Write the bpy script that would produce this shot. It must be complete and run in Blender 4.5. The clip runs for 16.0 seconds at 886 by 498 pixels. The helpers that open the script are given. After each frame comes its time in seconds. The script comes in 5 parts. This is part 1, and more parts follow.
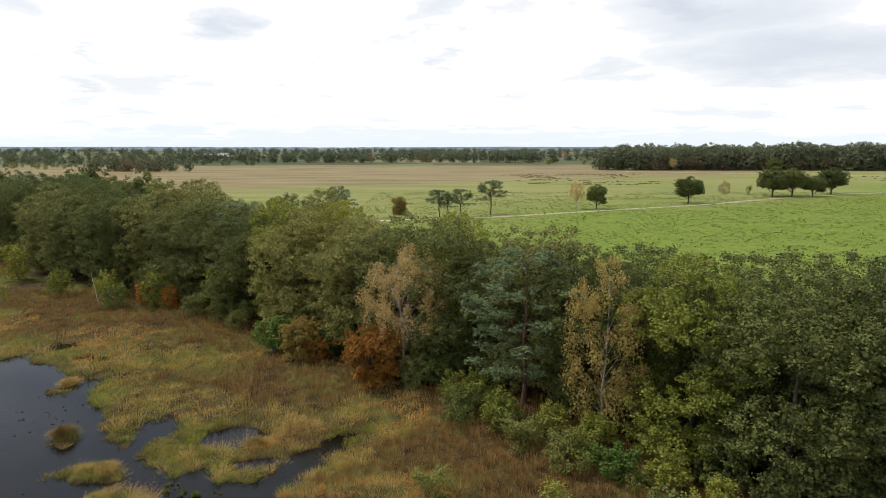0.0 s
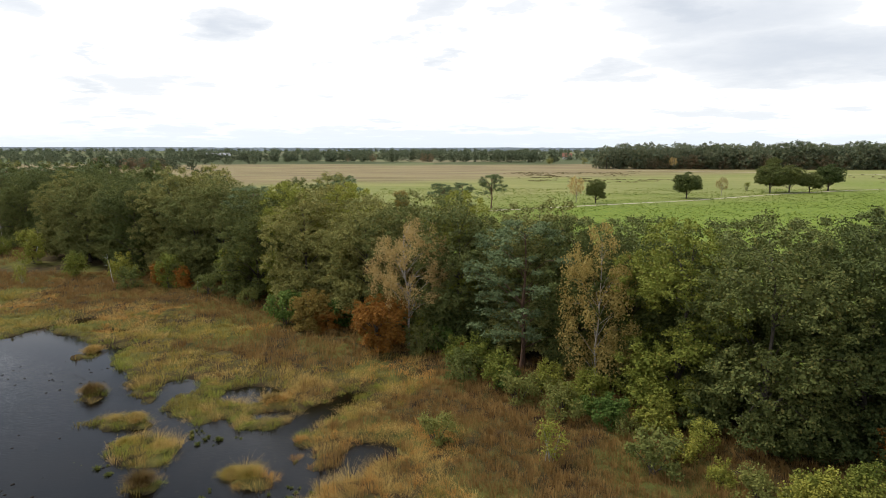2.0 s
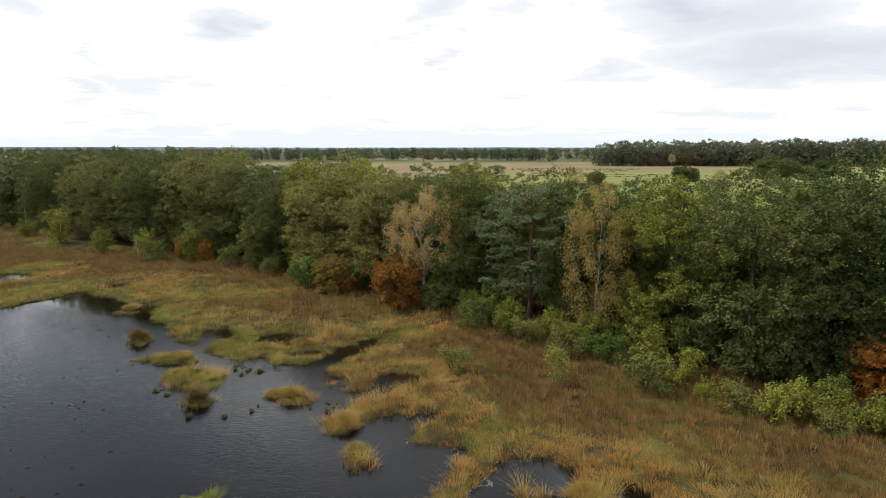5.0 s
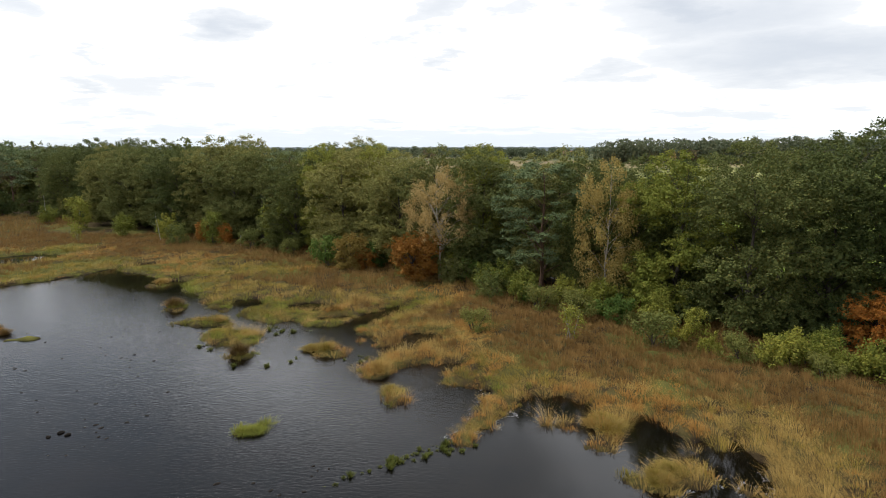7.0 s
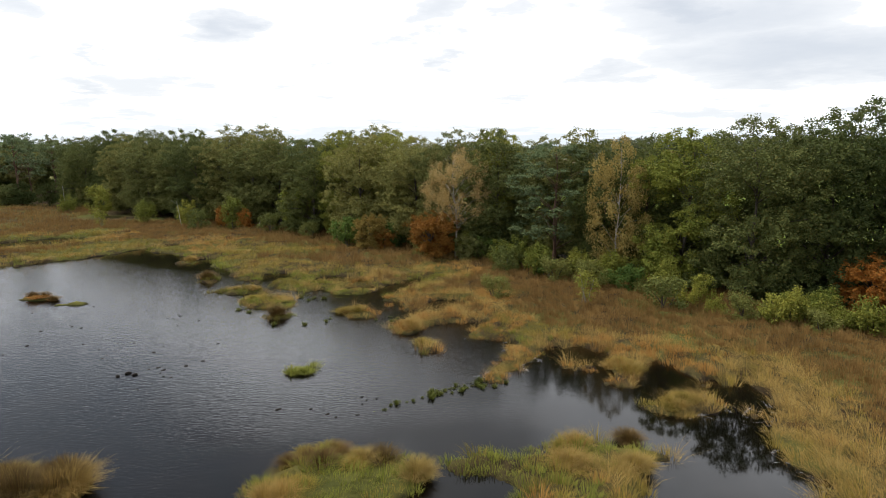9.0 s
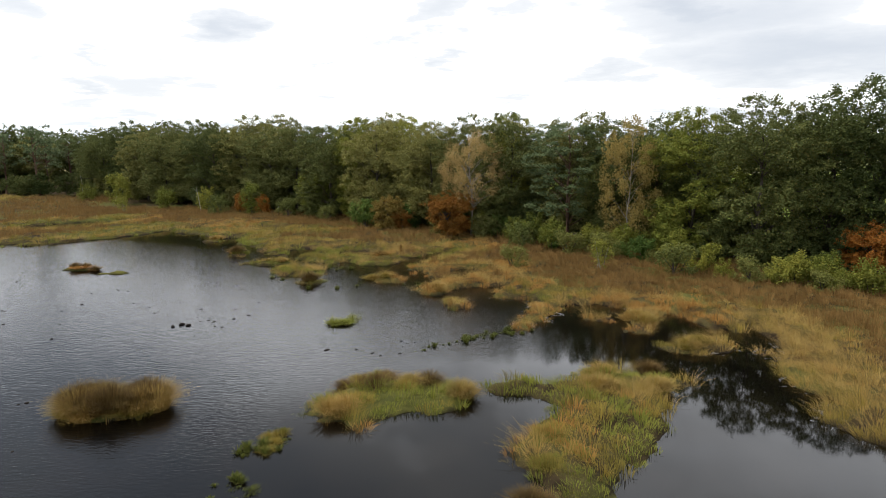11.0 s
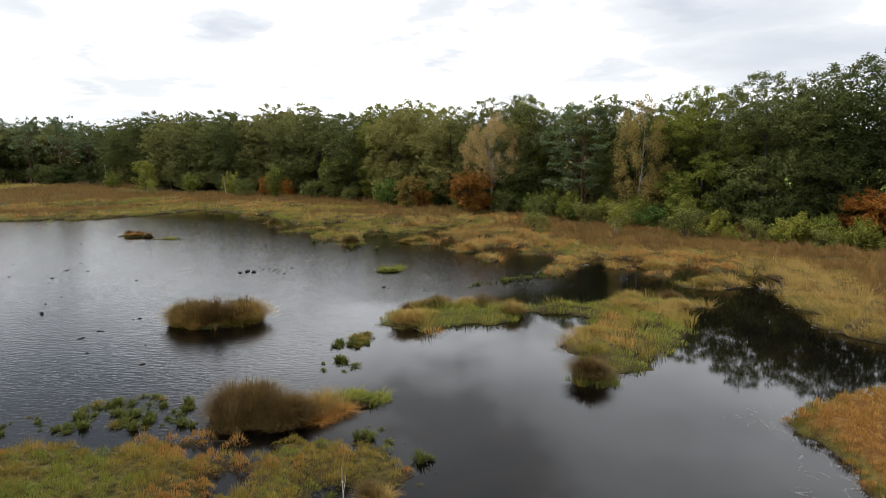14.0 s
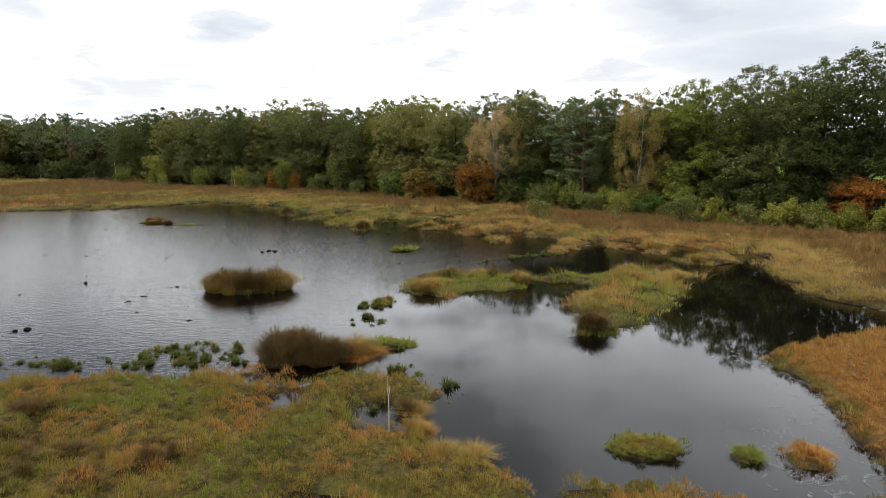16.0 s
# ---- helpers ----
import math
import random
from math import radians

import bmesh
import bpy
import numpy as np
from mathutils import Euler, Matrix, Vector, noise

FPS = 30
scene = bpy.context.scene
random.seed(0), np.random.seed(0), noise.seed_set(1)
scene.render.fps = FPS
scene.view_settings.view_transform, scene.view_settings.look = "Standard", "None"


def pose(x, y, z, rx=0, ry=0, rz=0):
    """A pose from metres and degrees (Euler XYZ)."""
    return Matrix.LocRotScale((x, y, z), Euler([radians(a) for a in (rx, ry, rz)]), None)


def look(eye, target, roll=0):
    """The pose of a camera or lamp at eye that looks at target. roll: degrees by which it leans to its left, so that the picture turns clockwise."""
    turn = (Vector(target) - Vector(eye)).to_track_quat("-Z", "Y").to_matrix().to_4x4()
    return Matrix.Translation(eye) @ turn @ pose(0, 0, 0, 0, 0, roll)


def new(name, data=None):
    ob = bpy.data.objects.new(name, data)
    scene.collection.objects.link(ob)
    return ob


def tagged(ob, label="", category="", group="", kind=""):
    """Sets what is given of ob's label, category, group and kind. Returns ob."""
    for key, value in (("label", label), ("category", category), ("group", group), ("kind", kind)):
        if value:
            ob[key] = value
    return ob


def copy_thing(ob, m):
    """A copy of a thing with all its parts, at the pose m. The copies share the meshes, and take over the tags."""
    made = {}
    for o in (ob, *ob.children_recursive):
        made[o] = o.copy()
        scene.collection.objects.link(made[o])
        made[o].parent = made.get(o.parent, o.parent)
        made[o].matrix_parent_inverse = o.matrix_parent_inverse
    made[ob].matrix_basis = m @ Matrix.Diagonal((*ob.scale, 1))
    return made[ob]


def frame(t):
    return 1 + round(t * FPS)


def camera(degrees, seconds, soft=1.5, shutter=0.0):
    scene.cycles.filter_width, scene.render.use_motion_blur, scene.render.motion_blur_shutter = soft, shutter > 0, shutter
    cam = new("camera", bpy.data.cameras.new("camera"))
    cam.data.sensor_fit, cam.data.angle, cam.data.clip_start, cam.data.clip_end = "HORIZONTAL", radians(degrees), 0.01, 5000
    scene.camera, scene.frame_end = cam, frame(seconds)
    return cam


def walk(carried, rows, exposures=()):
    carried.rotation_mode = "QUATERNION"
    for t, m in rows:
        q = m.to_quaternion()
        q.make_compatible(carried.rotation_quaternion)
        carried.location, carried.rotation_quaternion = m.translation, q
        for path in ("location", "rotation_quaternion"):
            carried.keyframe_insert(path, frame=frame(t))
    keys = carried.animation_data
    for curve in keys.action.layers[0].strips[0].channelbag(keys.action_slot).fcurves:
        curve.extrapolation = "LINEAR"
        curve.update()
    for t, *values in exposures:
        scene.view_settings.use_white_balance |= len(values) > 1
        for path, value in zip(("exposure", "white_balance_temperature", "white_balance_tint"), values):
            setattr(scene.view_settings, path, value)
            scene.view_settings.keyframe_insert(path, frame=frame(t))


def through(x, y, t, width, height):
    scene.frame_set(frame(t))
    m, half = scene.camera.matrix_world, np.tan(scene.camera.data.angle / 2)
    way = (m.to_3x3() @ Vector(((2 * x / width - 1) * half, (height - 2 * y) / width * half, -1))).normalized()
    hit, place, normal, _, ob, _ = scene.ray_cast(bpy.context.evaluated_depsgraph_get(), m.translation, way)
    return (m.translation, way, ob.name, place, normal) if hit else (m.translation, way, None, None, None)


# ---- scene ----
cam = camera(73.0, 16.0, soft=0.6)
METRES, EYE, TILT, LEAN, TURN = 27.0, 17.9, -9.6, 0.0, 0.0
ROWS = [
    (0.0, 0.0, 0.0, 0.0, -0.0, 0.0, 0.0),
    (0.5, -0.001, -0.0235, -0.0194, -0.0, 0.01, -0.03),
    (1.0, -0.0033, -0.0472, -0.0386, 0.02, 0.04, -0.03),
    (1.5, -0.0053, -0.0722, -0.0586, 0.05, 0.06, -0.05),
    (2.0, -0.0077, -0.097, -0.0778, 0.06, 0.08, -0.08),
    (2.5, -0.0106, -0.1209, -0.0963, 0.07, 0.1, -0.08),
    (3.0, -0.0141, -0.1451, -0.1147, 0.06, 0.12, -0.1),
    (3.5, -0.0205, -0.1695, -0.1343, 0.04, 0.11, -0.1),
    (4.0, -0.0284, -0.1949, -0.1534, 0.03, 0.12, -0.09),
    (6.5, -0.086, -0.3231, -0.2505, 0.03, 0.05, -0.02),
    (7.0, -0.0999, -0.3478, -0.2705, 0.03, 0.1, -0.05),
    (7.5, -0.1138, -0.3719, -0.2889, 0.04, 0.11, -0.03),
    (8.0, -0.1283, -0.3969, -0.3073, 0.06, 0.09, -0.01),
    (8.5, -0.1432, -0.4214, -0.3276, 0.04, 0.13, -0.03),
    (9.0, -0.1573, -0.4451, -0.3478, 0.04, 0.15, -0.03),
    (11.5, -0.2263, -0.5524, -0.4437, 0.2, 0.1, 0.08),
    (12.0, -0.241, -0.5751, -0.4628, 0.2, 0.11, 0.08),
    (12.5, -0.2559, -0.5974, -0.4798, 0.2, 0.12, 0.1),
    (13.0, -0.2708, -0.6196, -0.4958, 0.21, 0.12, 0.11),
    (13.5, -0.284, -0.642, -0.5103, 0.2, 0.12, 0.1),
    (14.0, -0.2944, -0.664, -0.5224, 0.19, 0.14, 0.09),
    (14.5, -0.3023, -0.6854, -0.5335, 0.18, 0.15, 0.1),
    (15.0, -0.3089, -0.7058, -0.5445, 0.17, 0.16, 0.1),
    (15.5, -0.3137, -0.7251, -0.5556, 0.17, 0.16, 0.1),
    (16.0, -0.3179, -0.7437, -0.5672, 0.16, 0.17, 0.09),
]
walk(cam, [(t, pose(0, 0, EYE, TILT, LEAN, TURN) @ pose(METRES * x, METRES * y, METRES * z, 90 + pitch, roll, yaw)) for t, x, y, z, yaw, pitch, roll in ROWS])

# ---- world, sun, light ----
SUN_EL, SUN_AZ = 55.0, -75.0          # degrees; azimuth from +y towards +x
world = bpy.data.worlds.new("overcast_sky")
scene.world = world
world.use_nodes = True
wt = world.node_tree
wt.nodes.clear()


def wn(kind, **kw):
    n = wt.nodes.new(kind)
    for k, v in kw.items():
        n.inputs[int(k[1:])].default_value = v
    return n


def wmath(op, a, b=None, c=None):
    n = wt.nodes.new("ShaderNodeMath")
    n.operation = op
    for i, v in enumerate((a, b, c)):
        if v is None:
            continue
        if isinstance(v, (int, float)):
            n.inputs[i].default_value = v
        else:
            wt.links.new(v, n.inputs[i])
    return n.outputs[0]


def wsmooth(value, lo, hi, a, b):
    n = wt.nodes.new("ShaderNodeMapRange")
    n.interpolation_type = "SMOOTHSTEP"
    wt.links.new(value, n.inputs[0])
    for i, v in zip((1, 2, 3, 4), (lo, hi, a, b)):
        n.inputs[i].default_value = v
    return n.outputs[0]


def build_sky():
    co = wt.nodes.new("ShaderNodeTexCoord")
    sep = wt.nodes.new("ShaderNodeSeparateXYZ")
    wt.links.new(co.outputs["Generated"], sep.inputs[0])
    x, y, z = sep.outputs
    # cloud deck: directions laid on a flat layer overhead
    zz = wmath("ADD", wmath("MAXIMUM", z, 0.0), 0.11)
    plane = wt.nodes.new("ShaderNodeCombineXYZ")
    wt.links.new(wmath("DIVIDE", x, zz), plane.inputs[0])
    wt.links.new(wmath("DIVIDE", y, zz), plane.inputs[1])
    big = wn("ShaderNodeTexNoise", i2=0.55, i3=5.0, i4=0.55)
    wt.links.new(plane.outputs[0], big.inputs[0])
    fine = wn("ShaderNodeTexNoise", i2=1.9, i3=6.0, i4=0.6)
    wt.links.new(plane.outputs[0], fine.inputs[0])
    grey = wsmooth(wmath("ADD", wmath("MULTIPLY", big.outputs[0], 0.6), wmath("MULTIPLY", fine.outputs[0], 0.4)), 0.46, 0.62, 0.0, 1.0)
    # the loose grey clouds of the day, as (across, up, half width, half height, depth) on the layer ahead
    clouds = ((-0.34, 0.190, 0.075, 0.040, 0.9), (-0.035, 0.225, 0.07, 0.03, 0.7), (0.0, 0.140, 0.055, 0.024, 0.7),
              (0.39, 0.225, 0.14, 0.045, 1.0), (0.52, 0.110, 0.13, 0.022, 0.7), (0.27, 0.126, 0.11, 0.026, 0.7),
              (-0.58, 0.094, 0.05, 0.02, 0.7), (-0.57, 0.150, 0.04, 0.010, 0.6), (-0.68, 0.228, 0.09, 0.028, 0.7),
              (0.71, 0.125, 0.08, 0.022, 0.8), (-0.66, 0.155, 0.05, 0.014, 0.5), (-0.18, 0.138, 0.03, 0.014, 0.5),
              (0.6, 0.235, 0.09, 0.02, 0.6), (0.58, 0.15, 0.34, 0.07, 0.95), (0.45, 0.21, 0.3, 0.06, 0.85), (-0.05, 0.2, 0.4, 0.05, 0.25), (0.0, 0.0, 1.6, 0.055, 0.62), (0.25, 0.05, 0.5, 0.035, 0.25), (-0.55, 0.05, 0.4, 0.03, 0.25), (-0.62, 0.12, 0.2, 0.08, 0.22))
    yy = wmath("MAXIMUM", y, 0.02)
    wob = wt.nodes.new("ShaderNodeVectorMath")
    wob.operation = "SUBTRACT"
    wt.links.new(fine.outputs[1], wob.inputs[0])
    wob.inputs[1].default_value = (0.5, 0.5, 0.5)
    ws = wt.nodes.new("ShaderNodeSeparateXYZ")
    wt.links.new(wob.outputs[0], ws.inputs[0])
    u = wmath("ADD", wmath("DIVIDE", x, yy), wmath("MULTIPLY", ws.outputs[0], 0.30))
    v = wmath("ADD", wmath("DIVIDE", z, yy), wmath("MULTIPLY", ws.outputs[1], 0.10))
    total = None
    for cx, cy, a, b, depth in clouds:
        du = wmath("DIVIDE", wmath("SUBTRACT", u, cx), a)
        dv = wmath("DIVIDE", wmath("SUBTRACT", v, cy), b)
        r = wmath("SQRT", wmath("ADD", wmath("MULTIPLY", du, du), wmath("MULTIPLY", dv, dv)))
        m = wsmooth(r, 0.0, 1.5, depth, 0.0)
        total = m if total is None else wmath("MAXIMUM", total, m)
    ahead = wsmooth(y, 0.15, 0.4, 0.0, 1.0)
    high = wsmooth(z, 0.25, 0.42, 0.0, 1.0)
    free = wmath("MAXIMUM", wmath("SUBTRACT", 1.0, ahead), high)
    # a thin, bright break in the deck ahead
    gu, gv = wmath("DIVIDE", wmath("SUBTRACT", u, 0.62), 0.60), wmath("DIVIDE", wmath("SUBTRACT", v, 0.48), 0.34)
    hu, hv = wmath("DIVIDE", wmath("ADD", u, 0.32), 0.24), wmath("DIVIDE", wmath("SUBTRACT", v, 0.31), 0.14)
    gap = wmath("MINIMUM", wmath("ADD", wmath("MULTIPLY", gu, gu), wmath("MULTIPLY", gv, gv)), wmath("ADD", wmath("MULTIPLY", hu, hu), wmath("MULTIPLY", hv, hv)))
    gap = wsmooth(wmath("SQRT", gap), 0.3, 1.2, 0.25, 1.0)
    shade = wmath("MAXIMUM", wmath("MULTIPLY", wmath("MULTIPLY", total, ahead), 0.66), wmath("MULTIPLY", wmath("MULTIPLY", wmath("ADD", wmath("MULTIPLY", grey, wsmooth(free, 0.0, 1.0, 1.0, 0.5)), wmath("MULTIPLY", free, 0.26)), wmath("MAXIMUM", free, 0.4)), gap))
    ramp = wt.nodes.new("ShaderNodeValToRGB")
    ramp.color_ramp.elements[0].color = (2.15, 2.2, 2.3, 1)
    ramp.color_ramp.elements[1].color = (0.385, 0.45, 0.555, 1)
    mid = ramp.color_ramp.elements.new(0.32)
    mid.color = (0.83, 0.85, 0.88, 1)
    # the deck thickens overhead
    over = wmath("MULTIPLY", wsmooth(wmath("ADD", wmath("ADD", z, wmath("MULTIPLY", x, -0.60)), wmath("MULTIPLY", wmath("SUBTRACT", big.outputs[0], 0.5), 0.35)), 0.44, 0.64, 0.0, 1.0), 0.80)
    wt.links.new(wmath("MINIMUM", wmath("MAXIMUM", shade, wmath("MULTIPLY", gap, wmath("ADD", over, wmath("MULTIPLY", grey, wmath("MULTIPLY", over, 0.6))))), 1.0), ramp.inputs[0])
    # duller, bluer air just over the horizon
    low = wsmooth(z, -0.01, 0.075, 1.0, 0.0)
    mixl = wt.nodes.new("ShaderNodeMix")
    mixl.data_type = "RGBA"
    wt.links.new(wmath("MULTIPLY", low, 0.9), mixl.inputs[0])
    wt.links.new(ramp.outputs[0], mixl.inputs[6])
    mixl.inputs[7].default_value = (0.76, 0.84, 0.92, 1)
    sky = wt.nodes.new("ShaderNodeTexSky")
    sky.sky_type, sky.sun_disc = "NISHITA", False
    sky.sun_elevation, sky.sun_rotation = radians(SUN_EL), radians(SUN_AZ)
    sky_bg = wn("ShaderNodeBackground", i1=0.10)
    wt.links.new(sky.outputs[0], sky_bg.inputs[0])
    cloud_bg = wn("ShaderNodeBackground", i1=1.0)
    wt.links.new(mixl.outputs[2], cloud_bg.inputs[0])
    mix = wn("ShaderNodeMixShader", i0=0.93)
    wt.links.new(sky_bg.outputs[0], mix.inputs[1])
    wt.links.new(cloud_bg.outputs[0], mix.inputs[2])
    out = wt.nodes.new("ShaderNodeOutputWorld")
    wt.links.new(mix.outputs[0], out.inputs[0])


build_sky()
scene.view_settings.exposure = 0.24
sun_data = bpy.data.lights.new("sun", "SUN")
sun_data.energy, sun_data.angle, sun_data.color = 2.6, radians(24), (1.0, 0.95, 0.86)
sun = new("sun", sun_data)
sun.matrix_world = look((60, 120, 150), (60 - math.sin(radians(SUN_AZ)) * 100, 120 - math.cos(radians(SUN_AZ)) * 100, 150 - math.tan(radians(SUN_EL)) * 100))


# ---- materials ----
class Mat:
    """A small node-building helper."""

    def __init__(self, name):
        self.m = bpy.data.materials.new(name)
        self.m.use_nodes = True
        self.t = self.m.node_tree
        self.b = self.t.nodes["Principled BSDF"]

    def node(self, kind, **kw):
        n = self.t.nodes.new(kind)
        for k, v in kw.items():
            self.put(v, n.inputs[int(k[1:])])
        return n

    def put(self, v, socket):
        if isinstance(v, bpy.types.NodeSocket):
            self.t.links.new(v, socket)
        else:
            socket.default_value = v

    def coord(self):
        return self.t.nodes.new("ShaderNodeTexCoord").outputs["Object"]

    def place(self):
        return self.t.nodes.new("ShaderNodeNewGeometry").outputs["Position"]

    def noise(self, vec, scale, detail=4.0, rough=0.55):
        n = self.node("ShaderNodeTexNoise", i0=vec, i2=scale, i3=detail, i4=rough)
        return n.outputs[0]

    def ramp(self, fac, *stops):
        n = self.t.nodes.new("ShaderNodeValToRGB")
        while len(n.color_ramp.elements) < len(stops):
            n.color_ramp.elements.new(0.5)
        for e, (p, c) in zip(n.color_ramp.elements, stops):
            e.position, e.color = p, (*c, 1)
        self.put(fac, n.inputs[0])
        return n.outputs[0]

    def mix(self, fac, a, b):
        n = self.t.nodes.new("ShaderNodeMix")
        n.data_type = "RGBA"
        for v, i in ((fac, 0), (a, 6), (b, 7)):
            if isinstance(v, tuple) and len(v) == 3:
                v = (*v, 1)
            self.put(v, n.inputs[i])
        return n.outputs[2]

    def math(self, op, a, b=0.0):
        n = self.t.nodes.new("ShaderNodeMath")
        n.operation = op
        self.put(a, n.inputs[0])
        self.put(b, n.inputs[1])
        return n.outputs[0]

    def span(self, v, lo, hi, a=0.0, b=1.0):
        n = self.t.nodes.new("ShaderNodeMapRange")
        n.interpolation_type = "SMOOTHSTEP"
        for i, q in enumerate((v, lo, hi, a, b)):
            self.put(q, n.inputs[i])
        return n.outputs[0]

    def attr(self, name):
        n = self.t.nodes.new("ShaderNodeAttribute")
        n.attribute_name = name
        return n.outputs["Fac"]

    def bump(self, height, strength, distance=0.02):
        n = self.node("ShaderNodeBump", i0=strength, i1=distance)
        self.t.links.new(height, n.inputs["Height"])
        self.t.links.new(n.outputs[0], self.b.inputs["Normal"])

    def done(self, color, rough=0.8, spec=0.3):
        self.put(color if isinstance(color, bpy.types.NodeSocket) else (*color, 1), self.b.inputs["Base Color"])
        self.put(rough, self.b.inputs["Roughness"])
        self.b.inputs["Specular IOR Level"].default_value = spec
        return self.m


def leaf_material(name, a, b, c, through=0.24, hue=0.30, patches=0.55):
    """Leaves between the colours a and b, some of them c; each plant a little different."""
    M = Mat(name)
    geo = M.t.nodes.new("ShaderNodeNewGeometry")
    info = M.t.nodes.new("ShaderNodeObjectInfo")
    isl = geo.outputs["Random Per Island"]
    patch = M.noise(geo.outputs["Position"], patches, 3.0)
    f = M.span(M.math("ADD", M.math("MULTIPLY", isl, 0.5), M.math("MULTIPLY", patch, 0.5)), 0.2, 0.8)
    col = M.mix(f, a, b)
    odd = M.math("GREATER_THAN", M.math("FRACT", M.math("MULTIPLY", isl, 7.31)), 0.9)
    col = M.mix(M.math("MULTIPLY", odd, 0.45), col, c)
    own = M.mix(info.outputs["Random"], (1 - hue, 1 - hue * 0.8, 1 - hue), tuple(1 + v * hue for v in (0.9, 0.55, 0.1)))
    n = M.t.nodes.new("ShaderNodeMix")
    n.data_type, n.blend_type = "RGBA", "MULTIPLY"
    n.inputs[0].default_value = 1.0
    M.t.links.new(col, n.inputs[6])
    M.t.links.new(own, n.inputs[7])
    col = n.outputs[2]
    M.done(col, 0.7, 0.10)
    tr = M.node("ShaderNodeBsdfTranslucent", i0=col)
    mx = M.node("ShaderNodeMixShader", i0=through)
    M.t.links.new(M.b.outputs[0], mx.inputs[1])
    M.t.links.new(tr.outputs[0], mx.inputs[2])
    M.t.links.new(mx.outputs[0], M.t.nodes["Material Output"].inputs[0])
    return M.m


def bark_material(name, a, b, scale=6.0, white=False):
    M = Mat(name)
    co = M.coord()
    mp = M.node("ShaderNodeMapping", i0=co)
    mp.inputs["Scale"].default_value = (1, 1, 3.0) if white else (1, 1, 0.25)
    n = M.noise(mp.outputs[0], scale, 6.0, 0.65)
    col = M.ramp(n, (0.3, a), (0.62, b))
    M.bump(n, 0.6, 0.03)
    return M.done(col, 0.9, 0.2)


oak_leaf = leaf_material("oak_leaf", (0.150, 0.168, 0.058), (0.268, 0.266, 0.094), (0.33, 0.255, 0.08))
oak_dark_leaf = leaf_material("oak_dark_leaf", (0.078, 0.102, 0.036), (0.142, 0.166, 0.055), (0.20, 0.175, 0.055))
oak_gold_leaf = leaf_material("oak_gold_leaf", (0.200, 0.230, 0.044), (0.315, 0.320, 0.066), (0.36, 0.27, 0.06))
birch_tan_leaf = leaf_material("birch_tan_leaf", (0.38, 0.285, 0.125), (0.52, 0.41, 0.20), (0.42, 0.32, 0.12), 0.35)
birch_gold_leaf = leaf_material("birch_gold_leaf", (0.35, 0.265, 0.090), (0.48, 0.38, 0.140), (0.40, 0.25, 0.07), 0.35)
rust_leaf = leaf_material("rust_leaf", (0.30, 0.125, 0.030), (0.47, 0.205, 0.046), (0.18, 0.145, 0.042), 0.3)
shrub_leaf = leaf_material("shrub_leaf", (0.190, 0.218, 0.044), (0.310, 0.312, 0.066), (0.40, 0.32, 0.06), 0.3)
willow_leaf = leaf_material("willow_leaf", (0.148, 0.164, 0.048), (0.215, 0.230, 0.070), (0.28, 0.235, 0.065), 0.28)
green_leaf = leaf_material("green_leaf", (0.090, 0.150, 0.036), (0.150, 0.220, 0.052), (0.22, 0.24, 0.06), 0.3)
pine_leaf = leaf_material("pine_needle", (0.110, 0.148, 0.066), (0.195, 0.240, 0.112), (0.20, 0.19, 0.08), 0.15, 0.12)
molinia = leaf_material("moor_grass_straw", (0.32, 0.21, 0.06), (0.48, 0.345, 0.12), (0.40, 0.20, 0.05), 0.3, 0.15)
sedge = leaf_material("sedge_green", (0.232, 0.178, 0.038), (0.36, 0.275, 0.064), (0.40, 0.26, 0.06), 0.3, 0.15)
moss_blade = leaf_material("moss_green", (0.190, 0.154, 0.034), (0.305, 0.240, 0.056), (0.36, 0.26, 0.06), 0.3, 0.15)
rust_grass = leaf_material("moor_grass_rust", (0.43, 0.205, 0.055), (0.58, 0.315, 0.092), (0.50, 0.36, 0.12), 0.3, 0.15)
heather = leaf_material("heather_brown", (0.265, 0.142, 0.048), (0.405, 0.232, 0.084), (0.42, 0.30, 0.10), 0.18, 0.2)
bright_blade = leaf_material("bright_bog_moss", (0.150, 0.182, 0.032), (0.265, 0.275, 0.055), (0.36, 0.30, 0.07), 0.3, 0.15)
stub_blade = leaf_material("small_tussock_green", (0.085, 0.105, 0.026), (0.165, 0.180, 0.042), (0.26, 0.22, 0.06), 0.3, 0.15)
rush_brown = leaf_material("rush_brown", (0.115, 0.074, 0.030), (0.200, 0.126, 0.046), (0.19, 0.155, 0.042), 0.2, 0.15)
# far woods: leaf colour made paler and bluer, to stand for haze
far_hazy_leaf = leaf_material("hazy_woodland_leaf", (0.105, 0.138, 0.092), (0.235, 0.240, 0.145), (0.18, 0.16, 0.10), patches=0.075)
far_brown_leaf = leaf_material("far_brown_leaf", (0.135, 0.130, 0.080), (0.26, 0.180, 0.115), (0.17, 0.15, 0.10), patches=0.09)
pasture_blade = leaf_material("pasture_grass", (0.085, 0.132, 0.018), (0.165, 0.215, 0.032), (0.24, 0.24, 0.06), 0.2, 0.1)
autumn_leaf = leaf_material("autumn_leaf", (0.27, 0.195, 0.055), (0.42, 0.295, 0.085), (0.46, 0.19, 0.045), 0.3)
heather_dark = leaf_material("far_heather", (0.085, 0.075, 0.04), (0.15, 0.125, 0.06), (0.14, 0.15, 0.05), 0.1)
oak_bark = bark_material("oak_bark", (0.035, 0.028, 0.022), (0.12, 0.10, 0.08))
pine_bark = bark_material("pine_bark", (0.05, 0.032, 0.024), (0.20, 0.12, 0.08))
